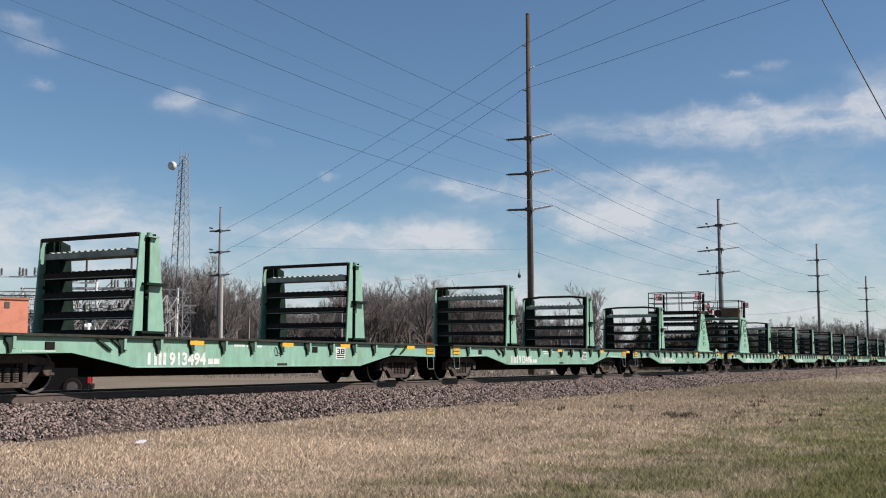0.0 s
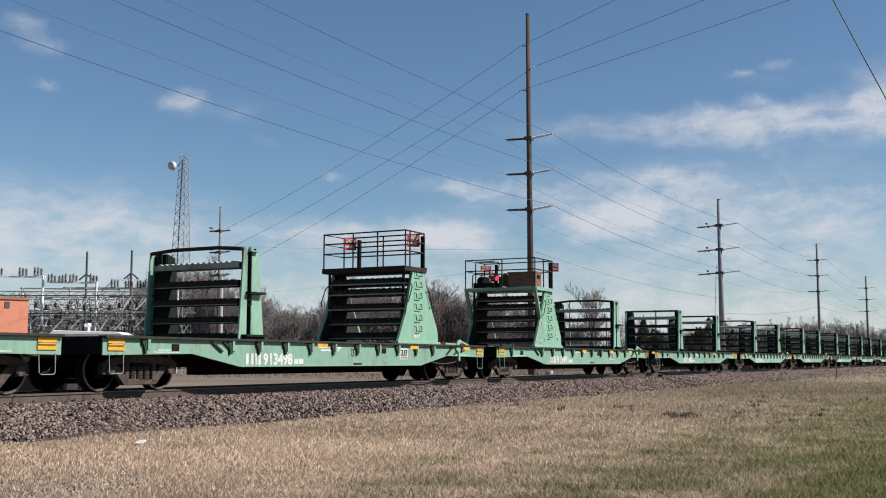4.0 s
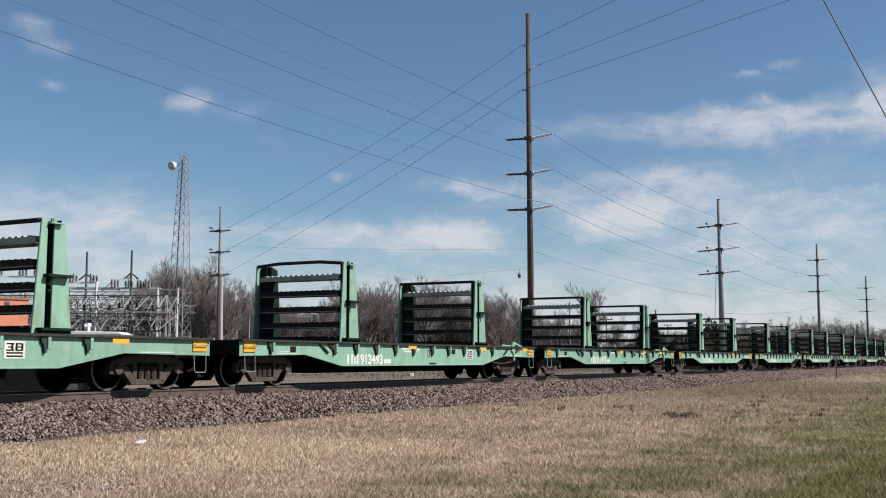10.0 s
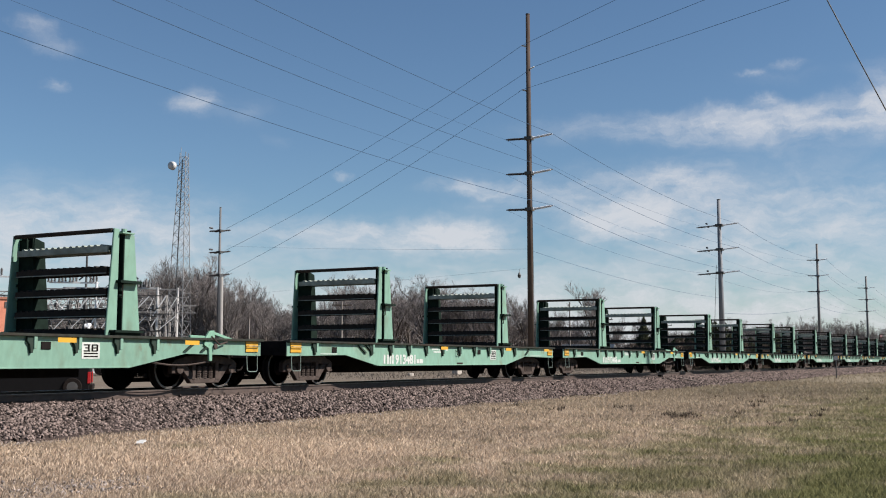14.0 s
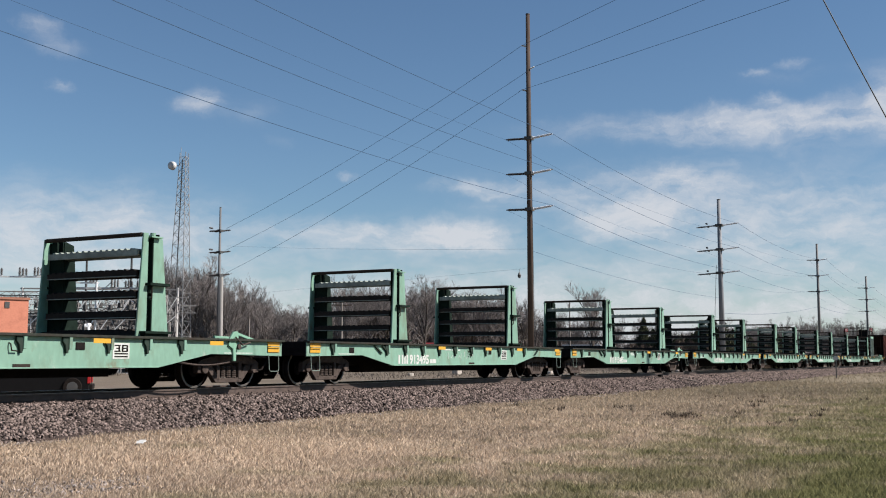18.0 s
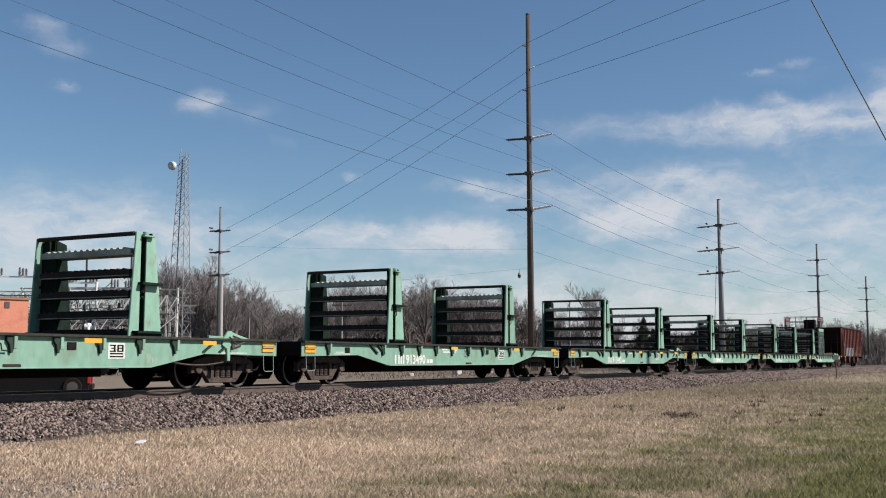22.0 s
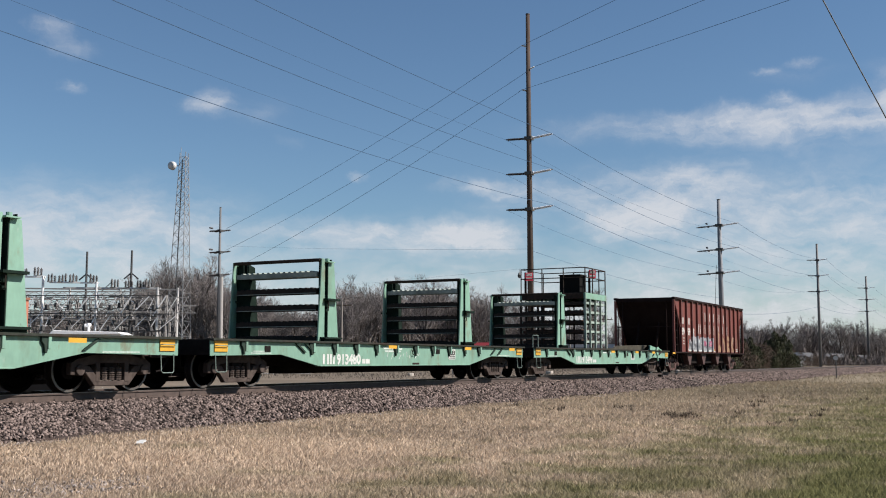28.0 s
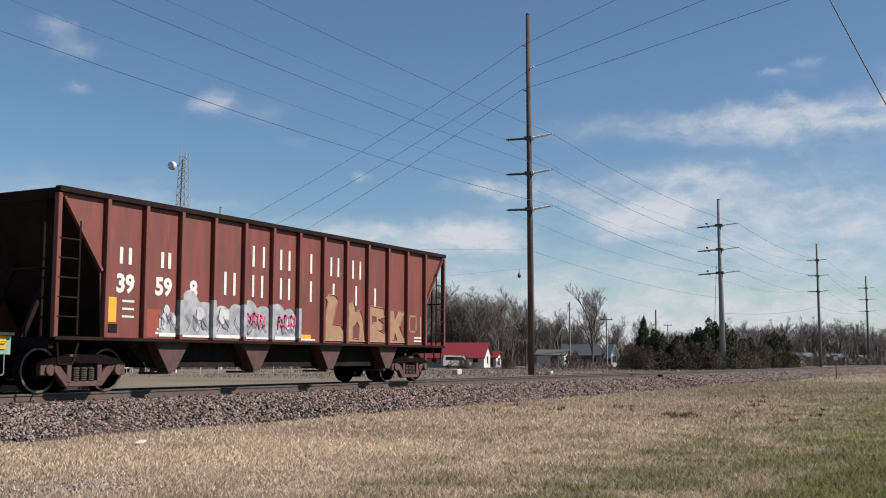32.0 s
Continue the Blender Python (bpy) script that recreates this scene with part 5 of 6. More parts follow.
part("marker_body", Shape().lathe([(-.28, .02), (-.2, .12), (.0, .16), (.15, .08), (.3, .02)], (0, 0, 0), "z", 10), STEELDARK, bird)
part("hanger", Shape().path([(0, 0, .25), (.01, 0, .55)], .02), STEELDARK, bird)
# the loose service drop close overhead, which sways
drop = empty("service_drop", "dark service wire swaying close overhead", "overhead wire", at=pose(25.55, 3.78, 9.68))
part("wire", Shape().path([(-1.9, 2.33, 5.5), (-.47, .58, 1.38), (0, 0, 0), (.47, -.58, -1.37), (.95, -1.17, -2.74), (1.56, -1.92, -4.5), (2.2, -2.7, -6.3), (3.42, -4.19, -9.9)], .014), STEELDARK, drop)


# ---- lattice tower ----
TOWERGREY = paint("dull_tower_steel", (0.34, 0.35, 0.36), 0.6, spread=0.12)


def lattice_tower():
    t = empty("radio_tower", "slender grey lattice radio tower with a white dish", "radio tower", at=pose(114.55, 103.65, 0))
    H, wb, wt = 30.3, 2.35, .72
    ang = [radians(90 + 120 * i + 22) for i in range(3)]

    def leg(i, z):
        r = wb + (wt - wb) * z / H
        return Vector((math.cos(ang[i]) * r * .95 - .02 * z * .8, math.sin(ang[i]) * r * .95 - .02 * z, z))
    for i in range(3):
        part("leg", Shape().tube(leg(i, 0), leg(i, H), .07, .05, 6), TOWERGREY, t)
    zs = [0]
    while zs[-1] < H - .9:
        zs.append(min(H, zs[-1] + max(.95, 2.3 * (1 - zs[-1] / H * .6))))
    for i in range(3):
        j = (i + 1) % 3
        for a, b in zip(zs, zs[1:]):
            part("brace", Shape().bar(leg(i, a), leg(j, b), .042).bar(leg(j, a), leg(i, b), .042).bar(leg(i, b), leg(j, b), .036), TOWERGREY, t)
    c = leg(0, 28.3)
    d = part("dish", Shape().lathe([(-.5, .1), (-.5, .55), (.0, .62), (.12, .45), (.16, .05)], (-1.4, .65, 28.35), "x", 18), paint("white_dish", (0.75, 0.75, 0.74), 0.4), t, "white drum antenna", 0, smooth=True)
    part("dish_mount", Shape().bar((-1.35, .6, 28.35), (-.6, .2, 28.45), .12), STEELDARK, d)
    part("aerial", Shape().tube((-.9, -.3, 29), (-.9, -.3, 31), .03, n=6), TOWERGREY, t)
    part("cable_ladder", Shape().bar((leg(0, 0) + leg(1, 0)) / 2, (leg(0, H - 1) + leg(1, H - 1)) / 2, .22, .08), STEELDARK, t, "dark feeder cables")
    return t


lattice_tower()

# ---- substation ----
SUB_U, SUB_V = Vector((.49, -.872, 0)), Vector((.872, .49, 0))
SUB_O = Vector((73.0, 76.2, 0))


def sub(u, v, z):
    return SUB_O + SUB_U * u + SUB_V * v + Vector((0, 0, z))


def lattice_beam(s, a, b, w=.5, n=10, r=.045):
    a, b = Vector(a), Vector(b)
    d = (b - a).normalized()
    up = Vector((0, 0, 1)) if abs(d.z) < .9 else SUB_U
    side = d.cross(up).normalized()
    up = side.cross(d)
    off = [side * i * w / 2 + up * j * w / 2 for i, j in ((-1, -1), (1, -1), (1, 1), (-1, 1))]
    for o in off:
        s.bar(a + o, b + o, r * 1.5)
    for k in range(n):
        p, q = a.lerp(b, k / n), a.lerp(b, (k + 1) / n)
        for i in range(4):
            o, e = off[i], off[(i + 1) % 4]
            s.bar(p + (o if k % 2 else e), q + (e if k % 2 else o), r)
    return s


def bushing(parent, p, h=.9, r=.11):
    o = [(0, .01)]
    for i in range(6):
        o += [(h * i / 6 + .005, r), (h * (i + .55) / 6, r * .75), (h * (i + .6) / 6, r * .42), (h * (i + .95) / 6, r * .42)]
    s = Shape().lathe(o + [(h * 1.1, r * .35), (h * 1.12, .01)], tuple(p), "z", 8)
    return part("insulator", s, PORCELAIN, parent)


def substation():
    yard = empty("substation", "grey steel lattice electrical substation with dark insulators", "substation")
    rng = random.Random(3)
    white = paint("whitewashed_steel", (0.72, 0.71, 0.69), 0.5, spread=0.08)
    WHITECOL = paint("white_column_paint", (1.15, 1.15, 1.13), 0.5, spread=0.08)
    for u, top in ((-9.8, 9.1), (-5.1, 9.05), (-.1, 8.5), (5.6, 8.0)):
        part("column", Shape().tube(sub(u, 0, -.2), sub(u, 0, top), .12, n=8), WHITECOL if u < 5 else white, yard, "pale round steel column")
        part("column", Shape().tube(sub(u + .4, 6.5, -.2), sub(u + .4, 6.5, 8.4), .11, n=8), white, yard, "grey round steel column")
    for u0, u1, z in ((-13.5, -4.9, 9.0), (-4.5, .1, 8.45), (-3.2, 5.9, 7.95)):
        part("beam", Shape().bar(sub(u0, 0, z), sub(u1, 0, z - .05), .14, .14), WHITECOL if u1 < 3 else white, yard, "pale top beam")
    BUSPIPE = paint("weathered_bus_pipe", (0.42, 0.40, 0.38), 0.7, spread=0.2)
    for i in range(130):
        u, z, v = rng.uniform(-12, 5.2), rng.uniform(2.6, 7.8), rng.uniform(-.6, 6.0)
        a, kind = sub(u, v, z), i % 5
        if kind < 2:
            b = sub(u + rng.uniform(.8, 2.6), v, z + rng.uniform(-.1, .1))
        elif kind == 2:
            b = sub(u + rng.uniform(-.15, .15), v, z - rng.uniform(.6, 1.6))
        else:
            b = sub(u + rng.choice((-1, 1)) * rng.uniform(.5, 1.0), v, z + rng.uniform(.5, 1.0))
        part("bus_bar", Shape().bar(a, b, rng.uniform(.05, .09)), (WHITECOL, BUSPIPE, STEELDARK)[i % 3], yard)
    for u0, u1 in ((-9.6, .4), (.4, 6.4)):
        part("beam", Shape().bar(sub(u0, 6.5, 8.3), sub(u1, 6.5, 8.2), .14, .14), BUSPIPE, yard, "grey top beam")
    for z, v, u0, u1, n in ((7.3, 1.5, -11.5, 5.5, 13), (5.4, 1.5, -8, 7.2, 9), (7.0, 5.5, -11.5, 7.2, 11), (4.6, 5.5, -11.5, 3, 10), (6.4, 9.5, -9, 7.2, 8)):
        part("lattice_girder", lattice_beam(Shape(), sub(u0, v, z), sub(u1, v, z), .75, n, .042), BUSPIPE, yard, "grey lattice girder")
    for u in (-11.2, -7.4, -2.6, 1.6, 5.8):
        for v in (1.5, 5.5):
            part("lattice_column", lattice_beam(Shape(), sub(u, v, 0), sub(u, v, 7.4), .6, 7, .042), BUSPIPE, yard, "grey lattice column")
    for z0, z1, v, w in ((5.5, 7.2, -.3, .12), (3.9, 5.3, -.2, .10), (5.7, 7.3, 4.0, .10)):
        a = -11.4
        while a < 6.2:
            k = rng.uniform(.8, 1.9)
            part("diagonal", Shape().bar(sub(a, v, z0 + rng.uniform(-.3, .2)), sub(a + k * .8, v, z1), w * .7), WHITECOL, yard)
            if rng.random() < .7:
                part("diagonal", Shape().bar(sub(a + k * .8, v, z1), sub(a + k * 1.3, v, z0 - rng.uniform(0, .6)), w * .6), BUSPIPE, yard)
            a += k
        for z in (z0, z1):
            part("chord", Shape().bar(sub(-11.6 + rng.uniform(0, 3), v, z), sub(7.4 - rng.uniform(0, 3), v, z), w * .8), STEELDARK, yard)
    for z, v in ((4.55, 1.0), (5.05, 2.4), (3.3, .8), (6.3, 3.0), (2.6, .6), (3.9, -.6), (5.9, -.4), (2.9, -.5)):
        for i in range(9):
            a = -11 + 2.0 * i + rng.uniform(-.3, .3)
            part("switch", Shape().bar(sub(a, v, z), sub(a + 1.5, v, z + rng.uniform(-.3, .3)), .09).box(*sub(a + .3, v, z + .22), .3, .3, .4), STEELDARK, yard, "dark switch gear")
    for u, z in ((-10.4, 9.1), (-9.3, 9.1), (-7.0, 9.1), (-5.6, 9.1), (-4.3, 8.5), (-3.3, 8.5), (-2.3, 8.5), (-.4, 8.5), (1.6, 8.0), (2.9, 8.0), (4.0, 8.0), (4.8, 8.0)):
        for k in (-.22, .0, .22):
            bushing(yard, sub(u + k, k, z), rng.uniform(.5, .75), .14)
        part("insulator_shelf", Shape().bar(sub(u - .4, 0, z), sub(u + .4, 0, z), .07), white, yard)
    for i in range(40):
        u = rng.uniform(-11, 7)
        bushing(yard, sub(u, rng.uniform(.5, 6), rng.choice((4.5, 6.0, 3.2, 5.1))), rng.uniform(.6, 1.1), .14)
    for u, v in ((-9, 3), (-6.4, 3.2), (-3, 3), (1.2, 3.4), (4.2, 3)):
        tr = part("breaker_tank", Shape().box(*sub(u, v, 1.9), 1.3, 1.3, 1.7).tube(sub(u, v, 2.7), sub(u, v, 3.4), .42, .3, 10), paint("grey_green_tank", (0.12, 0.125, 0.12), 0.5), yard, "dark equipment tank", 0.03)
        part("tank_leg", Shape().box(*sub(u - .5, v, .5), .15, .9, 1.1).box(*sub(u + .5, v, .5), .15, .9, 1.1), STEELDARK, tr)
        for k in (-.4, 0, .4):
            bushing(yard, sub(u + k, v, 2.75), 1.2, .12)
    for u, v, h in ((-2.5, 4.5, 11.8), (1.95, 4.2, 11.9)):
        q = part("mast", Shape().tube(sub(u, v, 0), sub(u, v, h), .12, .1, 8), STEELDARK, yard, "dark slim mast")
        part("mast_arm", Shape().bar(sub(u, v, h - 2.2), sub(u - .7, v, h - 2.8), .12).bar(sub(u, v, h - 2.2), sub(u + .7, v, h - 2.8), .12), STEELDARK, q)
    # orange-brown control house
    brick = paint("orange_block_wall", (0.74, 0.30, 0.20), 0.85, spread=0.08, grain=10, stain=(0.55, 0.21, 0.14), stain_amount=0.4)
    hut = empty("control_house", "orange-brown flat-roofed block control house", "building", at=pose(0, 0, 0))
    a, hu, hv = Vector((48.9, 57.2, 0)), Vector((-.914, .406, 0)), Vector((.406, .914, 0))

    def plan(u0, v0, u1, v1):
        return [(p.x, p.y) for p in (a + hu * u0 + hv * v0, a + hu * u1 + hv * v0, a + hu * u1 + hv * v1, a + hu * u0 + hv * v1)]
    part("wall", Shape().slab(plan(0, 0, 5.2, 3.6), "z", 0, 5.15), brick, hut)
    part("roof_edge", Shape().slab(plan(-.08, -.08, 5.28, 3.68), "z", 5.15, 5.3), paint("pale_coping", (0.42, 0.2, 0.14), 0.8), hut)
    part("wall_vent", Shape().slab(plan(1.2, -.04, 1.5, 0), "z", 4.6, 5.0), STEELDARK, hut)
    # chain-link fence posts
    fence = empty("yard_fence", "grey chain-link fence round the substation", "fence")
    post = Shape().tube((0, 0, 0), (0, 0, 2.2), .03, n=6).mesh("post", STEELGREY)
    for i in range(22):
        p = sub(-13 + 1.6 * i, -6, 0)
        part("post", post, STEELGREY, fence, at=Matrix.Translation(p))
    for z in (.1, 1.1, 2.15):
        part("rail", Shape().tube(sub(-13, -6, z), sub(20.6, -6, z), .02, n=5), STEELGREY, fence)


substation()


# ---- parked vehicles ----
def white_trailer():
    """A white box trailer with a shallow roof and a round vent, mostly hidden behind the train."""
    t = empty("box_trailer", "white low box trailer with a round roof vent", "trailer", at=pose(63.2, 66.5, -.24, 0, 0, -60.7) @ Matrix.Scale(1.45, 4))
    wh = paint("white_enamel", (1.25, 1.26, 1.25), 0.4, spread=0.04, stain=(0.95, 0.95, 0.92), stain_amount=0.2)
    part("body", Shape().slab([(-1.95, .55), (1.95, .55), (1.95, 2.42), (-1.95, 2.42)], "y", -.9, .9), wh, t, "", 0.03)
    part("roof", Shape().slab([(-2.05, 2.42), (2.05, 2.42), (1.75, 2.56), (-1.8, 2.64)], "y", -1.0, 1.0), wh, t, "", 0.02)
    v = part("roof_vent", Shape().lathe([(0, .07), (.3, .07), (.32, .12), (.40, .14), (.48, .10), (.5, .02)], (-.15, 0, 2.58), "z", 14), wh, t)
    part("vent_hood", Shape().lathe([(-.12, .06), (-.12, .10), (.12, .10), (.12, .06)], (-.25, 0, 2.94), "x", 10), wh, v)
    for x in (-.9, .9):
        for y in (-.85, .85):
            part("wheel", Shape().lathe([(-.1, .1), (-.1, .4), (.1, .4), (.1, .1)], (x, y, .56), "y", 16), BLACK, t)


def dark_pickup():
    """A black pickup parked beside the line; its tail end shows under the train."""
    t = empty("parked_pickup", "black pickup truck with a red tail lamp parked by the track", "pickup truck", at=pose(30.75, 32.3, -.10, 0, 0, -46.0))
    blk = paint("black_car_paint", (0.008, 0.008, 0.009), 0.8, spread=0.1, bump=0)
    part("body", Shape().slab([(-5.2, .10), (0, .10), (0, 1.16), (-1.9, 1.18), (-5.0, 1.0), (-5.25, .8)], "y", -.95, .95), blk, t, "", 0.05)
    part("cab", Shape().slab([(-4.0, 1.0), (-1.95, 1.03), (-2.15, 1.62), (-3.2, 1.65)], "y", -.85, .85), blk, t, "", 0.06)
    part("window", Shape().slab([(-3.75, 1.08), (-2.15, 1.08), (-2.25, 1.52), (-3.15, 1.55)], "y", -.862, -.852), paint("dark_glass", (0.02, 0.025, 0.03), 0.08, bump=0), t, "dark side glass")
    lamp = paint("red_lamp_plastic", (0.45, 0.015, 0.02), 0.25, bump=0)
    for y in (-.86, .86):
        part("tail_lamp", Shape().box(-.02, y, .72, .12, .22, .44), lamp, t, "red tail lamp", 0.01)
    part("bumper", Shape().box(.05, 0, .36, .14, 1.8, .2), BLACK, t, "", 0.02)
    for x in (-.62, -4.3):
        for y in (-.9, .9):
            w = part("wheel", Shape().lathe([(-.12, .2), (-.12, .33), (-.09, .36), (.09, .36), (.12, .33), (.12, .2)], (x, y, .36), "y", 20), BLACK, t)
            part("hubcap", Shape().lathe([(-.13, .02), (-.125, .2), (-.1, .22), (.0, .22)], (x, y, .36) if y < 0 else (x, y + .1, .36), "y", 16), paint("pale_alloy", (0.12, 0.12, 0.12), 0.35, metal=0.5), w)


white_trailer()
dark_pickup()


# ---- bare trees and brush ----
def branches(rng, height, spread, levels=(8, 6, 5, 5, 3), trunk_share=0.25):
    """Thick and thin branch pieces of one leafless tree, base at the origin."""
    thick, thin = Shape(), Shape()

    def grow(a, d, length, r, level):
        bend = Vector((rng.gauss(0, .07), rng.gauss(0, .07), rng.gauss(.05, .04)))
        m = a + d * length * .5
        d2 = (d + bend * (1 + .35 * level)).normalized()
        e = m + d2 * length * .5
        s, n = (thick, 6) if level < 2 else (thin, 3)
        s.tube(a, m, r, r * .8, n, False)
        s.tube(m, e, r * .8, r * .5, n, False)
        if level >= len(levels):
            return
        for i in range(levels[level]):
            k = rng.uniform(.3, 1.0) if level else rng.uniform(trunk_share, 1.0)
            p = a.lerp(m, k * 2) if k < .5 else m.lerp(e, k * 2 - 1)
            t = rng.uniform(0, math.tau)
            tilt = rng.uniform(.30, .72) * spread
            side = d2.orthogonal().normalized()
            side = Matrix.Rotation(t, 3, d2) @ side
            nd = (d2 * math.cos(tilt) + side * math.sin(tilt) + Vector((0, 0, .16))).normalized()
            grow(p, nd, length * rng.uniform(.42, .66), max(.011, r * .46), level + 1)

    grow(Vector((0, 0, -.2)), Vector((rng.gauss(0, .03), rng.gauss(0, .03), 1)).normalized(), height * .60, height * .019, 0)
    return thick, thin


TREE_LABEL = "leafless grey-brown deciduous tree with fine twigs"
TREES, TALL = [], []
for i, (h, sp) in enumerate(((13, 1.0), (12, .85), (14, .8), (11, 1.15), (12.5, .95))):
    thick, thin = branches(random.Random(20 + i), h, sp)
    t = empty("bare_tree", TREE_LABEL, "tree", "bare trees", pose(0, 0, 0))
    part("trunk", thick, BARK, t)
    part("crown", thin, TWIG, t)
    TREES.append(t)
    TALL.append(max(p[2] for p in thin.v))
RIGHT, AHEAD = Vector((math.cos(YAW), -math.sin(YAW), 0)), Vector((math.sin(YAW), math.cos(YAW), 0))


def spot(across, depth):
    """A place on the ground by its bearing (sideways share of the depth) and its depth along the view's middle."""
    p = AHEAD * depth + RIGHT * across * depth
    return p


# bearing, depth, height for the bigger trees along the far side
rng = random.Random(5)
placed = 0


def plant(across, depth, height):
    global placed
    src = TREES[placed % len(TREES)]
    k = 1.12 * height / TALL[placed % len(TREES)]
    p = spot(across, depth)
    m = pose(p.x, p.y, 0, 0, 0, rng.uniform(0, 360))
    if placed < len(TREES):
        src.matrix_basis = m @ Matrix.Diagonal((k, k, k, 1))
    else:
        c = copy_thing(src, m)
        c.scale = (k, k, k)
    placed += 1


def treetop(across):
    """How high the wood stands along the skyline, as a share of the depth."""
    return float(np.interp(across, SKYLINE_A, SKYLINE_H))


SKYLINE_A = (-.41, -.30, -.26, -.239, -.215, -.20, -.181, -.16, -.13, -.10, -.075, -.05, -.03, -.013, .01, .035, .06, .1, .135, .15, .2)
SKYLINE_H = (.055, .064, .086, .095, .086, .070, .078, .066, .060, .064, .080, .073, .068, .080, .078, .070, .062, .050, .050, .042, .040)
for i in range(60):
    a = -.28 + .335 * (i + rng.uniform(-.3, .3)) / 60
    d = rng.uniform(150, 185) if a < -.02 else rng.uniform(198, 225)
    plant(a, d, d * treetop(a) * rng.uniform(.78, 1.04))
for a in (-.262, -.252, -.243, -.234, -.225, -.19, -.181, -.08, -.07, -.016):
    d = rng.uniform(150, 180)
    plant(a, d, d * treetop(a) * rng.uniform(.95, 1.03))
for i in range(60):
    a = -.40 + .48 * (i + rng.uniform(-.4, .4)) / 60
    d = rng.uniform(200, 240)
    plant(a, d, d * treetop(a) * rng.uniform(.75, .95))
for a, d, h in ((.014, 205, 13), (.03, 215, 13.5), (.077, 208, 14.5), (.098, 205, 11), (.1386, 178, 13.0), (.105, 200, 9.5), (.138, 215, 11.0), (.16, 230, 10), (.118, 215, 9), (.185, 260, 11), (.20, 280, 9), (.225, 300, 9.5), (.09, 230, 12), (.04, 240, 13), (.125, 260, 10)):
    plant(a, d, h)
for i in range(44):
    a = .26 + .19 * (i + rng.uniform(-.4, .4)) / 44
    d = rng.uniform(330, 420)
    plant(a, d, d * (.037 - .05 * max(0, a - .36)) * rng.uniform(.75, 1.1))
for i in range(14):
    a = .03 + .26 * (i + rng.uniform(-.4, .4)) / 14
    d = rng.uniform(290, 380)
    plant(a, d, d * .030 * rng.uniform(.8, 1.15))


def stems(name, lines, material, label, seed):
    """A thicket of thin upright stems along straight lines of (bearing, depth) pairs, with a count, height and width."""
    g = np.random.default_rng(seed)
    vs = []
    for (a0, d0), (a1, d1), n, h, w in lines:
        k = g.random(n)
        a, d = a0 + (a1 - a0) * k, d0 + (d1 - d0) * k + g.normal(0, 5, n)
        base = np.stack([AHEAD.x * d + RIGHT.x * a * d, AHEAD.y * d + RIGHT.y * a * d, np.zeros(n)], 1)
        lump = .55 + .45 * np.sin(k * 61 + 1.3) * np.sin(k * 23 + .3)
        hh = h * g.uniform(.3, 1.05, n) * lump
        z0 = hh * g.uniform(0, .6, n)
        lean = g.normal(0, .34, (n, 2))
        ang = g.uniform(0, math.tau, n)
        off = np.stack([np.cos(ang), np.sin(ang), np.zeros(n)], 1) * (w * g.uniform(.5, 1.4, n))[:, None]
        lo = base + np.stack([np.zeros(n), np.zeros(n), z0], 1)
        tip = base + np.stack([lean[:, 0] * hh, lean[:, 1] * hh, hh], 1)
        vs.append(np.stack([lo - off, lo + off, tip], 1))
    v = np.concatenate(vs).reshape(-1, 3)
    f = np.arange(len(v)).reshape(-1, 3)
    return quick_mesh(name, v, f, material, label, "brush")


THICKET = paint("grey_brown_thicket", (0.19, 0.165, 0.155), 0.9, spread=0.25, island=0.3, grain=1, bump=0)
stems("brush_thicket", [((-.42, 140), (-.03, 160), 16000, 4.4, .045), ((-.42, 170), (-.02, 190), 24000, 8.0, .045), ((-.03, 225), (.12, 235), 30000, 12, .07), ((.08, 240), (.24, 260), 14000, 8.5, .09), ((.08, 170), (.17, 165), 3000, 1.6, .04), ((.20, 330), (.50, 430), 60000, 14, .13), ((.30, 260), (.46, 300), 9000, 4.5, .08), ((.1, 260), (.32, 330), 10000, 8, .1), ((-.45, 235), (.02, 260), 26000, 13, .10), ((-.43, 150), (-.25, 160), 16000, 8.5, .05)], THICKET, "dense leafless grey-brown brush at the wood's foot", 6)


def leafy(n, size, radius, height, seed, cone=False):
    """Small leaf-clump triangles filling a lumpy bush or cone."""
    g = np.random.default_rng(seed)
    if cone:
        h = height * (1 - np.sqrt(g.random(n)) * .97)
        r = radius * (1 - h / height) * g.uniform(.35, 1.05, n) * (1 + .25 * np.sin(h * 5))
        t = g.uniform(0, math.tau, n)
        c = np.stack([r * np.cos(t), r * np.sin(t), h], 1)
    else:
        # a clump of uneven upright plumes
        m = 16
        foot = g.normal(size=(m, 2)) * radius * .5
        tall = height * g.uniform(.45, 1.05, m) * np.clip(1.15 - .35 * np.hypot(foot[:, 0], foot[:, 1]) / radius, .5, 1.1)
        wide = radius * g.uniform(.25, .5, m)
        which = g.integers(0, m, n)
        k = g.random(n) ** .85
        r = wide[which] * (1 - k ** 2.2) ** .7 * np.sqrt(g.random(n)) * (1 + .3 * np.sin(k * 19 + which))
        t = g.uniform(0, math.tau, n)
        c = np.stack([foot[which, 0] + r * np.cos(t), foot[which, 1] + r * np.sin(t), tall[which] * k], 1)
    v = c[:, None, :] + g.normal(size=(n, 3, 3)) * (size, size, size * 2.2)
    return v.reshape(-1, 3), np.arange(3 * n).reshape(-1, 3)


def bush(name, label, mat, radius, height, seed, n=26000, size=.05, cone=False, category="bush"):
    t = empty(name, label, category, name + " row")
    part("stem", Shape().tube((0, 0, -.1), (0, 0, height * (.8 if cone else .5)), .11, .04, 6), BARK, t)
    v, f = leafy(n, size, radius, height, seed, cone)
    ob = quick_mesh("foliage", v, f, mat, "", "", "")
    ob.parent = t
    return t


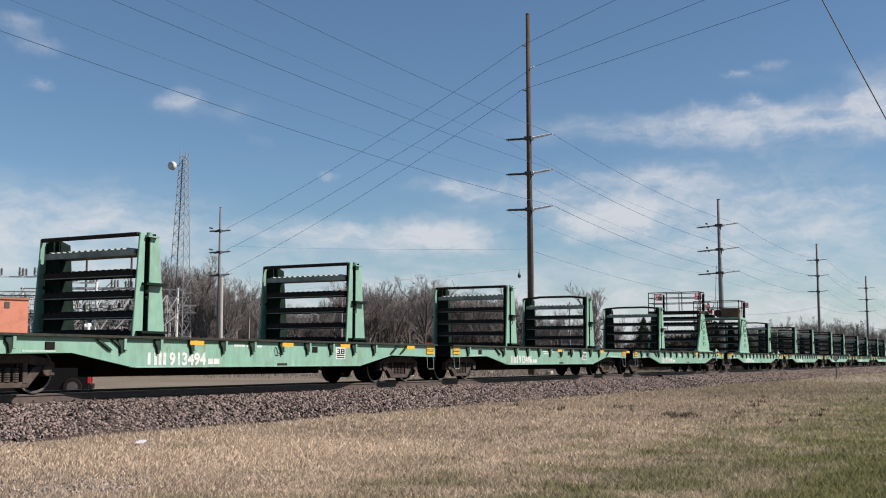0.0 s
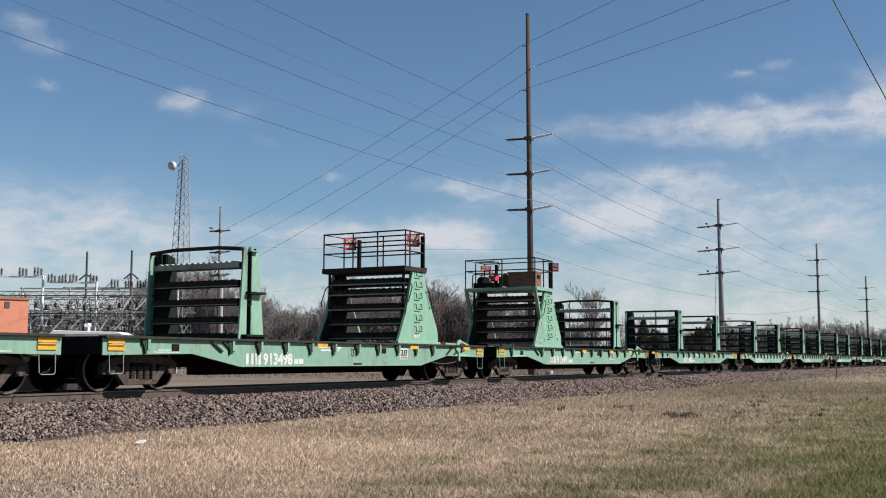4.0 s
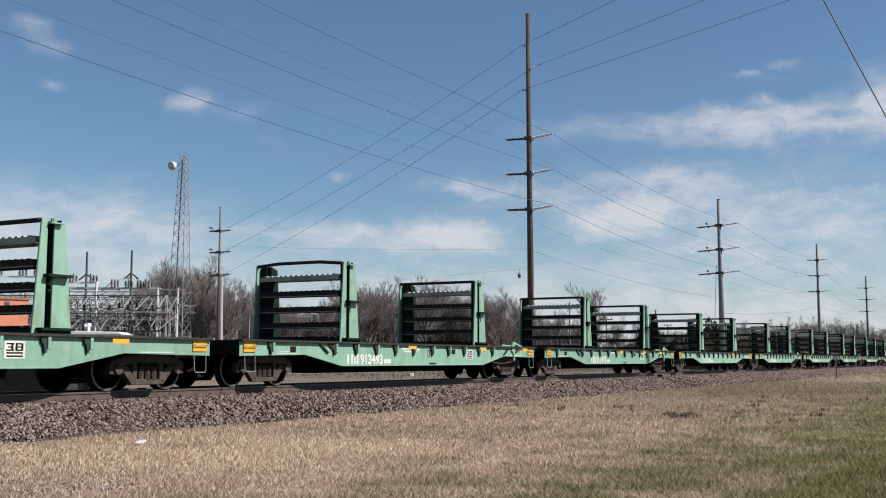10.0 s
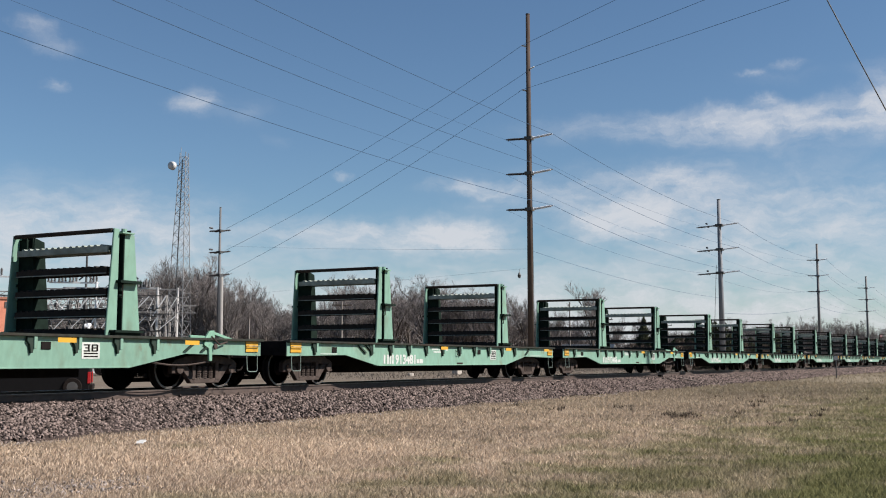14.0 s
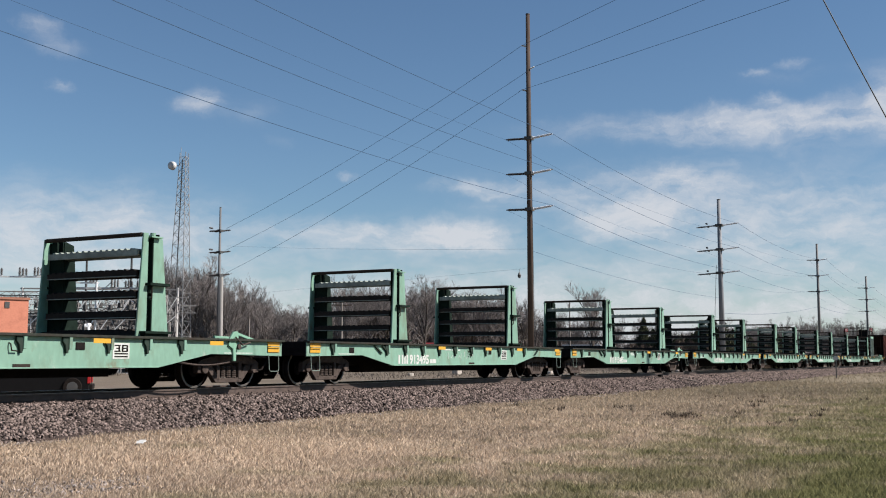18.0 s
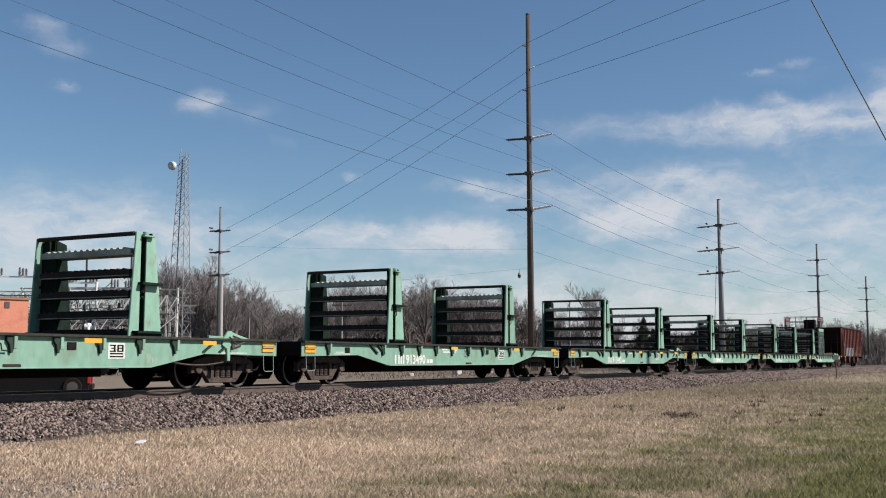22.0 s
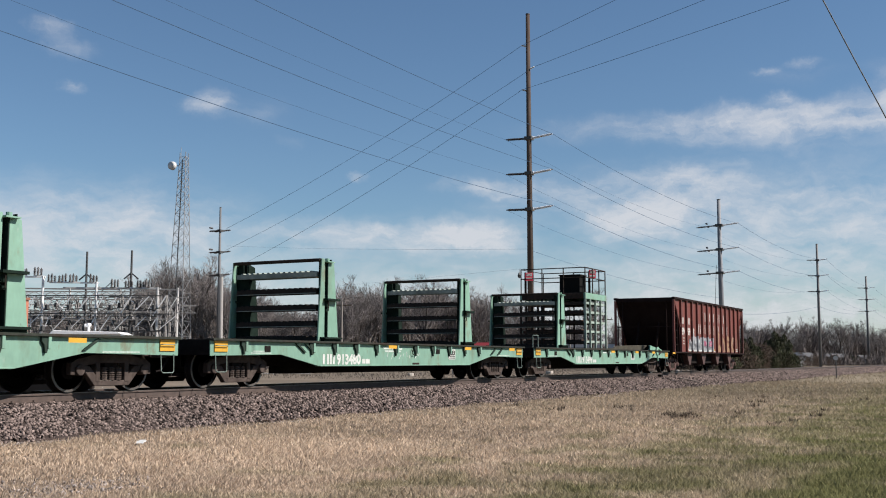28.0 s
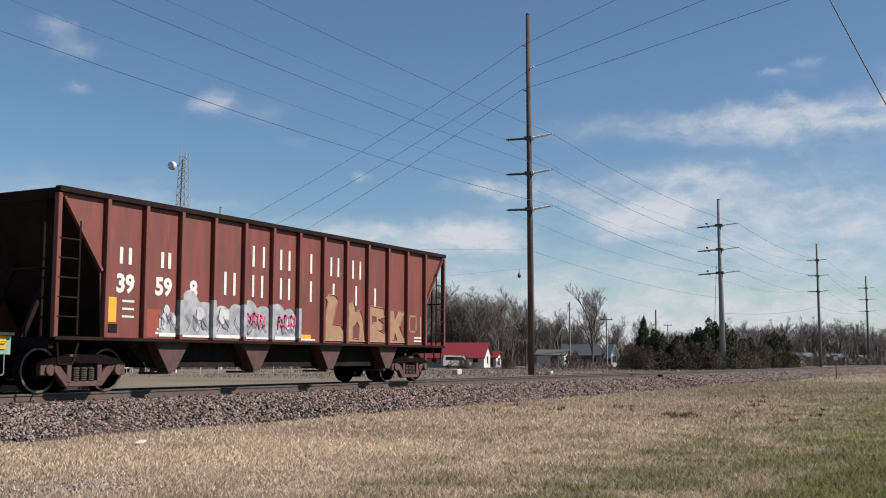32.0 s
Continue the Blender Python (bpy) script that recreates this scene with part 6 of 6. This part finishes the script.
BUSHES = [bush("evergreen_bush", "dark green and brown overgrown cedar bush", CEDAR, 2.6, 5.2, 1), bush("evergreen_bush", "dark green and brown overgrown cedar bush", CEDAR, 2.2, 4.4, 2), bush("brown_bush", "leafless reddish-brown bush beside the line", BRUSH, 2.6, 4.4, 3, 15000, .035)]
spots = [(.176, 150, 2, .7), (.185, 146, 2, .9), (.198, 150, 0, .9), (.214, 148, 1, 1.05), (.226, 145, 2, .9), (.236, 150, 0, 1.05), (.249, 148, 0, 1.12), (.258, 152, 1, 1.1), (.27, 150, 2, .95), (.283, 155, 0, .85), (.296, 158, 2, .95), (.308, 160, 0, .9), (.318, 165, 2, .7), (.243, 158, 1, 1.2), (.19, 158, 1, 1.0), (.344, 230, 2, .62), (.362, 270, 2, .7), (.378, 280, 0, .55), (.40, 320, 2, .7), (.06, 150, 2, .5), (.12, 165, 2, .6), (.02, 150, 2, .45)]
used = set()
for a, d, k, s in spots:
    p = spot(a, d)
    m = pose(p.x, p.y, 0, 0, 0, rng.uniform(0, 360))
    if k in used:
        c = copy_thing(BUSHES[k], m)
    else:
        c = BUSHES[k]
        c.matrix_basis = m
        used.add(k)
    c.scale = (s * 1.2, s * 1.2, s * rng.uniform(.95, 1.18))
p = spot(.186, 152)
ced = bush("cedar_tree", "tall dark ragged cedar tree with a bent top", CEDAR, 2.0, 7.6, 7, 9000, .09, True, "tree")
ced.matrix_basis = pose(p.x, p.y, 0, 0, 3, 0)

# ---- houses beyond the trees ----
SIDING = paint("white_siding", (0.72, 0.72, 0.70), 0.6, spread=0.05, stain=(0.55, 0.55, 0.52), stain_amount=0.3)
REDROOF = paint("red_metal_roof", (0.26, 0.03, 0.036), 0.5, spread=0.1)
GREYROOF = paint("slate_blue_shingles", (0.075, 0.088, 0.108), 0.85, spread=0.2)
DARKGLASS = paint("dark_glass", (0.02, 0.025, 0.03), 0.08, bump=0)
GREYWALL = paint("grey_siding", (0.13, 0.13, 0.135), 0.7, spread=0.08)


def house(label, across, depth, length, width, wall_h, ridge, wall, roof, turn, windows=3, name="house", eave=.45):
    p = spot(across, depth)
    h = empty(name, label, "house", at=pose(p.x, p.y, 0, 0, 0, turn))
    a, b = length / 2, width / 2
    s = Shape().slab([(-b, 0), (b, 0), (b, wall_h), (0, ridge), (-b, wall_h)], "x", -a, a)
    part("wall", s, wall, h)
    t = (ridge - wall_h) / b
    for sd in (-1, 1):
        q = eave if sd < 0 else .45
        o = [(sd * (b + q), wall_h - q * t + .03), (0, ridge + .03), (0, ridge + .15), (sd * (b + q), wall_h - q * t + .15)]
        part("roof", Shape().slab(o, "x", -a - .4, a + .4), roof, h)
    for i in range(windows):
        x = -a + length * (i + .6) / windows
        w = part("window", Shape().box(x, -b - .02, wall_h * .58, 1.0, .08, 1.1), SIDING, h)
        part("pane", Shape().box(x, -b - .05, wall_h * .58, .84, .05, .94), DARKGLASS, w)
    for sd in (-1, 1):
        w = part("window", Shape().box(sd * (a + .02), 0, wall_h * .55, .08, .9, 1.3), SIDING, h)
        part("pane", Shape().box(sd * (a + .05), 0, wall_h * .55, .05, .74, 1.14), DARKGLASS, w)
    part("door", Shape().box(a * .35, -b - .03, 1.0, .95, .08, 2.0), GREYWALL, h)
    return h


VIEW_TURN = -math.degrees(YAW)
house("white house with a bright red metal roof", .0125, 180, 10.5, 5.2, 2.3, 4.0, SIDING, REDROOF, VIEW_TURN - 14, eave=1.3)
house("small white shed with a red roof", .044, 186, 3.0, 3.0, 1.8, 2.7, SIDING, REDROOF, VIEW_TURN - 20, 1, "shed")
house("low grey house with a slate blue roof", .128, 200, 6.2, 5, 2.3, 4.0, GREYWALL, GREYROOF, VIEW_TURN - 4)
house("narrow white gabled house among the trees", .1565, 195, 1.8, 1.2, 2.6, 4.0, SIDING, SIDING, VIEW_TURN - 70, 1)
house("low white flat outbuilding", .322, 228, 4.0, 4, 2.2, 2.8, SIDING, GREYROOF, VIEW_TURN, 1, "shed")
for a, d, l in ((.334, 262, 3.2), (.352, 300, 2.6), (.366, 300, 4.0), (.39, 370, 3), (.41, 390, 3.5), (.205, 200, 2.4), (.102, 192, 5)):
    house("small pale shed beyond the line", a, d, l, 3.5, 2.2, 3.0, SIDING, GREYWALL, VIEW_TURN + rng.uniform(-25, 25), 1, "shed")


def small_van(across, depth, length, turn, label):
    p = spot(across, depth)
    v = empty("parked_van", label, "van", at=pose(p.x, p.y, 0, 0, 0, turn))
    L = length / 2
    part("body", Shape().slab([(-L, .4), (L, .4), (L, 1.0), (L * .72, 1.15), (L * .45, 1.85), (-L * .95, 1.9), (-L, 1.3)], "y", -.9, .9), SIDING, v, "", 0.05)
    part("window", Shape().slab([(-L * .8, 1.25), (L * .55, 1.2), (L * .38, 1.72), (-L * .8, 1.75)], "y", -.915, -.905), DARKGLASS, v)
    for x in (-L * .6, L * .6):
        for y in (-.85, .85):
            part("wheel", Shape().lathe([(-.1, .1), (-.1, .32), (.1, .32), (.1, .1)], (x, y, .33), "y", 14), BLACK, v)


small_van(.0125, 158, 4.2, VIEW_TURN + 8, "white van parked by the red-roofed house")


def street_pole(across, depth, top, arm, label="thin weathered wooden service pole with a crossarm"):
    p = spot(across, depth)
    q = empty("service_pole", label, "utility pole", "service poles", pose(p.x, p.y, 0, 0, 0, VIEW_TURN))
    part("shaft", Shape().tube((0, 0, -.3), (0, 0, top), .16, .1, 8), paint("pale_pole_wood", (0.30, 0.275, 0.25), 0.85, grain=5, streak=8), q)
    if arm:
        part("crossarm", Shape().box(0, 0, top - .35, arm, .12, .14), WOODPOLE, q)
        for x in (-arm * .42, 0, arm * .42):
            part("insulator", Shape().tube((x, 0, top - .28), (x, 0, top - .02), .06, n=6), PORCELAIN, q)


for a, d, t, arm in ((.152, 170, 8.0, 2.0), (.198, 150, 8.3, 0), (.118, 190, 11.5, 0), (-.094, 130, 8.2, 2.4), (.209, 260, 10, 2.0), (.283, 330, 10, 1.8), (-.18, 150, 7, 0)):
    street_pole(a, d, t, arm)

# ---- lineside clutter ----
post = empty("lineside_marker", "dark steel post with a small round white sign", "marker post", at=pose(83.4, 12.28, 0))
part("post", Shape().box(0, 0, .62, .09, .07, 1.4), STEELDARK, post)
part("sign", Shape().lathe([(-.01, .02), (-.01, .2), (.01, .2), (.01, .02)], (-.06, 0, 1.5), "x", 16), STEELDARK, post)
part("sign_ring", Shape().lathe([(-.005, .08), (-.008, .17), (.0, .17), (.0, .08)], (-.075, 0, 1.5), "x", 16), SIDING, post)
litter = empty("paper_scrap", "crumpled white paper scrap in the grass", "litter", at=pose(12.76, 12.26, .03, 0, 0, 30))
part("sheet", Shape().slab([(-.11, 0), (-.03, .035), (.06, .02), (.12, .04), (.10, .01), (.0, .015)], "y", -.05, .06), SIDING, litter)
rod = empty("scrap_rod", "dark scrap steel rod lying on the ballast", "scrap metal")
part("rod", Shape().path([(53.7, 15.45, .43), (54.15, 15.2, .37), (54.6, 14.85, .25), (55.2, 14.5, .14)], .035), RAILMAT, rod)
box = empty("track_box", "small dark box beside the rail", "lineside box", at=pose(53.3, 16.3, .44))
part("box", Shape().box(0, 0, .07, .3, .2, .2), BLACK, box, "", 0.02)
for i, (x, y, s) in enumerate(((89.0, 46.6, .8), (93, 45, .4), (92.0, 38.6, .55), (121, 35, .4), (76, 44, .4))):
    r = empty("pale_rock", "pale limestone block on the ground", "rock", "pale rocks", pose(x, y, 0, 0, 0, i * 41))
    part("rock", Shape().slab([(-s * .6, -s * .4), (s * .5, -s * .45), (s * .65, s * .2), (0, s * .5), (-s * .55, s * .35)], "z", -.1, s * .55), paint("pale_limestone", (0.55, 0.50, 0.44), 0.9, grain=5), r, "", .08 * s)


# ---- grass ----
def grass(name, count, r0, r1, tall, seed, label, width=1.0):
    g = np.random.default_rng(seed)
    az = YAW + g.uniform(-.46, .46, count)
    r = r0 * (r1 / r0) ** g.random(count)
    x, y = r * np.sin(az), r * np.cos(az)
    keep = (y < 14.35 + .35 * np.sin(x * .9) + .25 * np.sin(x * 2.3 + 1)) & (y > -25)
    x, y, r = x[keep], y[keep], r[keep]
    n = len(x)
    clump = .55 + .45 * np.sin(x * 1.7 + 2 * np.sin(y * 1.1)) * np.sin(y * 2.1 + 1.5 * np.sin(x * .7))
    h = tall * g.uniform(.45, 1.25, n) * (.6 + .7 * clump) * (1 + r / 60)
    z = np.array([ground_height(a, b) for a, b in zip(x, y)])
    w = width * .0035 * (1 + r / 5) * g.uniform(.6, 1.4, n)
    t = g.uniform(0, math.tau, n)
    lean = g.normal(0, .6, (n, 2)) * h[:, None]
    p = np.stack([x, y, z - .005], 1)
    o = np.stack([np.cos(t) * w, np.sin(t) * w, np.zeros(n)], 1)
    v = np.stack([p - o, p + o, p + np.stack([lean[:, 0] + .015, lean[:, 1], h], 1)], 1).reshape(-1, 3)
    return quick_mesh(name, v, np.arange(3 * n).reshape(-1, 3), BLADE, label, "grass")


BLADE = field_material(blades=True)
grass("grass_blades", 380000, 6.5, 70, .055, 11, "short dry straw-coloured grass blades with green patches")
grass("far_grass", 90000, 60, 420, .06, 12, "dry straw-coloured grass in the distance", width=.5)

WEED = paint("grey_brown_weeds", (0.21, 0.178, 0.15), 0.95, spread=0.2, island=0.3, grain=1, bump=0)


def weeds(name, count, x0, x1, y0, y1, tall, seed, label):
    """Dry upright weeds on a strip of ground beyond the line."""
    g = np.random.default_rng(seed)
    x, y = g.uniform(x0, x1, count), y0 + (y1 - y0) * g.random(count) ** 1.3
    h = tall * g.uniform(.3, 1.3, count) * (.5 + .5 * np.abs(np.sin(x * .35 + np.sin(y * .6))))
    w = .012 * (1 + x / 60)
    t = g.uniform(0, math.tau, count)
    lean = g.normal(0, .4, (count, 2)) * h[:, None]
    p = np.stack([x, y, np.zeros(count) - .02], 1)
    o = np.stack([np.cos(t) * w, np.sin(t) * w, np.zeros(count)], 1)
    v = np.stack([p - o, p + o, p + np.stack([lean[:, 0], lean[:, 1], h], 1)], 1).reshape(-1, 3)
    return quick_mesh(name, v, np.arange(3 * count).reshape(-1, 3), WEED, label, "weeds")


weeds("dry_weeds", 22000, 60, 200, 34.5, 75, .24, 3, "dry straw-coloured weeds beyond the service road")
weeds("trackside_weeds", 2500, 50, 170, 21.6, 25.0, .16, 4, "sparse dry weeds at the far ballast edge")

g_ = np.random.default_rng(9)
DEADHEAD = paint("dark_seed_heads", (0.14, 0.11, 0.085), 0.95, spread=0.2, island=0.4, grain=1, bump=0)


def tufts(name, groups, label):
    """Small dark clumps of dead weeds standing in the grass, by bearing and depth."""
    v = []
    for a0, a1, d0, d1, n in groups:
        for i in range(n):
            c = spot(g_.uniform(a0, a1), g_.uniform(d0, d1))
            z = ground_height(c.x, c.y)
            for j in range(26):
                o = Vector((g_.normal(0, .05), g_.normal(0, .05), 0))
                h = g_.uniform(.05, .16)
                w = Vector((g_.normal(0, .012), g_.normal(0, .012), 0))
                b = c + o + Vector((0, 0, z))
                v += [b - w, b + w, b + o * .8 + Vector((0, 0, h))]
    return quick_mesh(name, np.array([tuple(p) for p in v]), np.arange(len(v)).reshape(-1, 3), DEADHEAD, label, "weeds")


tufts("weed_tufts", [(.195, .238, 25.3, 26.8, 16), (.25, .40, 22, 40, 18), (.02, .2, 27, 33, 8)], "small dark tufts of dead weeds in the grass")

# ---- clouds ----
CLOUD_SPOTS = [(-1.385, 1.33, .17, .11, 1.0), (-1.14, 1.28, .26, .15, .4), (-2.19, 1.65, .16, .07, .8), (-2.12, 1.56, .21, .07, .65), (-2.11, 1.371, .10, .05, .75),
               (1.15, 1.22, 1.2, .12, .8), (1.8, 1.18, 1.0, .18, .9), (2.25, 1.30, .32, .26, 1.05), (1.70, 1.44, .4, .09, .3), (.66, .87, 1.1, .24, .75),
               (1.16, .93, .35, .13, .5), (-.436, .66, .75, .15, .95), (.018, .65, .36, .12, 1.2), (.907, .727, .36, .13, 1.0), (-2.0, .68, 1.3, .36, 1.1),
               (1.8, .74, 1.4, .38, .95), (-.606, .966, .09, .045, .9), (.048, .906, .34, .06, .8), (1.62, 1.33, .10, .05, .8), (1.75, 1.49, .13, .035, .6), (1.57, 1.465, .09, .03, .5), (-.97, 1.15, .12, .05, .3), (.2, .0, 5.5, .76, 1.75)]


def cloud_layer():
    me = bpy.data.meshes.new("cloud_layer")
    v, uv, f = [], [], []
    na, ne = 40, 18
    for j in range(ne + 1):
        for i in range(na + 1):
            a, e = -50 + 100 * i / na, -.5 + 42 * j / ne
            b = YAW + radians(a)
            v.append((4200 * math.cos(radians(e)) * math.sin(b), 4200 * math.cos(radians(e)) * math.cos(b), 1.34 + 4200 * math.sin(radians(e))))
            uv.append((a / 10, e / 10))
    for j in range(ne):
        for i in range(na):
            k = j * (na + 1) + i
            f.append((k, k + 1, k + na + 2, k + na + 1))
    me.from_pydata(v, [], f)
    layer = me.uv_layers.new(name="sky")
    for lp_ in me.loops:
        layer.data[lp_.index].uv = uv[lp_.vertex_index]
    m = bpy.data.materials.new("thin_cloud")
    m.use_nodes = True
    n, l = m.node_tree.nodes, m.node_tree.links
    n.remove(n["Principled BSDF"])
    uvn = n.new("ShaderNodeUVMap")
    uvn.uv_map = "sky"
    warp = n.new("ShaderNodeTexNoise")
    warp.inputs["Scale"].default_value, warp.inputs["Detail"].default_value, warp.inputs["Roughness"].default_value = 2.6, 9, .66
    l.new(uvn.outputs[0], warp.inputs["Vector"])
    sub_ = n.new("ShaderNodeVectorMath")
    sub_.operation = "SUBTRACT"
    sub_.inputs[1].default_value = (.5, .5, .5)
    l.new(warp.outputs["Color"], sub_.inputs[0])
    sc = n.new("ShaderNodeVectorMath")
    sc.operation = "MULTIPLY"
    sc.inputs[1].default_value = (.36, .20, 0)
    l.new(sub_.outputs[0], sc.inputs[0])
    wv = n.new("ShaderNodeVectorMath")
    l.new(uvn.outputs[0], wv.inputs[0])
    l.new(sc.outputs[0], wv.inputs[1])
    total = None
    for a, e, ra, re, amp in CLOUD_SPOTS:
        s = n.new("ShaderNodeVectorMath")
        s.operation = "SUBTRACT"
        s.inputs[1].default_value = (a, e, 0)
        l.new(wv.outputs[0], s.inputs[0])
        q = n.new("ShaderNodeVectorMath")
        q.operation = "MULTIPLY"
        q.inputs[1].default_value = (1 / ra, 1 / re, 0)
        l.new(s.outputs[0], q.inputs[0])
        le = n.new("ShaderNodeVectorMath")
        le.operation = "LENGTH"
        l.new(q.outputs[0], le.inputs[0])
        r = n.new("ShaderNodeMapRange")
        r.interpolation_type = "SMOOTHSTEP"
        r.inputs[1].default_value, r.inputs[2].default_value, r.inputs[3].default_value, r.inputs[4].default_value = 1.15, .0, 0, amp
        l.new(le.outputs["Value"], r.inputs[0])
        if total is None:
            total = r.outputs[0]
        else:
            ad = n.new("ShaderNodeMath")
            l.new(total, ad.inputs[0])
            l.new(r.outputs[0], ad.inputs[1])
            total = ad.outputs[0]
    mp = n.new("ShaderNodeMapping")
    mp.inputs["Scale"].default_value = (1.6, 4.2, 1)
    l.new(wv.outputs[0], mp.inputs[0])
    fine = n.new("ShaderNodeTexNoise")
    fine.inputs["Scale"].default_value, fine.inputs["Detail"].default_value, fine.inputs["Roughness"].default_value = 2.3, 9, .62
    l.new(mp.outputs[0], fine.inputs["Vector"])
    fr = n.new("ShaderNodeMapRange")
    fr.inputs[1].default_value, fr.inputs[2].default_value, fr.inputs[3].default_value, fr.inputs[4].default_value = .28, .74, .16, 1.15
    l.new(fine.outputs["Fac"], fr.inputs[0])
    mu = n.new("ShaderNodeMath")
    mu.operation = "MULTIPLY"
    l.new(total, mu.inputs[0])
    l.new(fr.outputs[0], mu.inputs[1])
    haze = n.new("ShaderNodeMath")
    haze.operation = "MULTIPLY_ADD"
    haze.inputs[1].default_value = .2
    l.new(total, haze.inputs[0])
    l.new(mu.outputs[0], haze.inputs[2])
    lim = n.new("ShaderNodeMapRange")
    lim.interpolation_type = "SMOOTHSTEP"
    lim.inputs[1].default_value, lim.inputs[2].default_value, lim.inputs[4].default_value = .05, 1.6, .85
    l.new(haze.outputs[0], lim.inputs[0])
    em = n.new("ShaderNodeEmission")
    em.inputs["Color"].default_value, em.inputs["Strength"].default_value = (.87, .885, .935, 1), .425
    tr = n.new("ShaderNodeBsdfTransparent")
    mix = n.new("ShaderNodeMixShader")
    l.new(lim.outputs[0], mix.inputs[0])
    l.new(tr.outputs[0], mix.inputs[1])
    l.new(em.outputs[0], mix.inputs[2])
    l.new(mix.outputs[0], n["Material Output"].inputs["Surface"])
    me.materials.append(m)
    return tagged(new("backdrop", me), "thin drifting white clouds in the far sky", "clouds", kind="structure")


CLOUDS = cloud_layer()


# ---- what moves ----
def motions():
    rows = [float(i) for i in range(33)]
    spin = [i / 15 for i in range(481)]
    for car, x in zip(CARS + [HOP], CAR_START + [HOPPER_START]):
        walk(car, [(t, pose(x - distance_run(t), TRACK_Y, RAIL_Z)) for t in rows])
    for car in CARS + [HOP]:
        for w in [c for c in car.children if c.name.startswith("wheelset")]:
            at = w.location.copy()
            walk(w, [(t, pose(at.x, at.y, at.z, 0, -math.degrees(distance_run(t) / .46), 0)) for t in spin])
    sway = [(0, 0), (1.5, 10), (3, 20), (6, 10), (9, 2), (11, 2), (13, 6), (17, 10), (19, -12), (21, -19), (23, -18), (25, 2), (28, 1), (31, 12), (32, 13)]
    walk(drop, [(t, pose(25.55 + .475 * k * .0138, 3.78 - .88 * k * .0138, 9.68)) for t, k in sway])
    walk(CLOUDS, [(t, pose(0, 0, 0, 0, 0, -1.75 * t / 32)) for t in (0, 8, 16, 24, 32)])


motions()
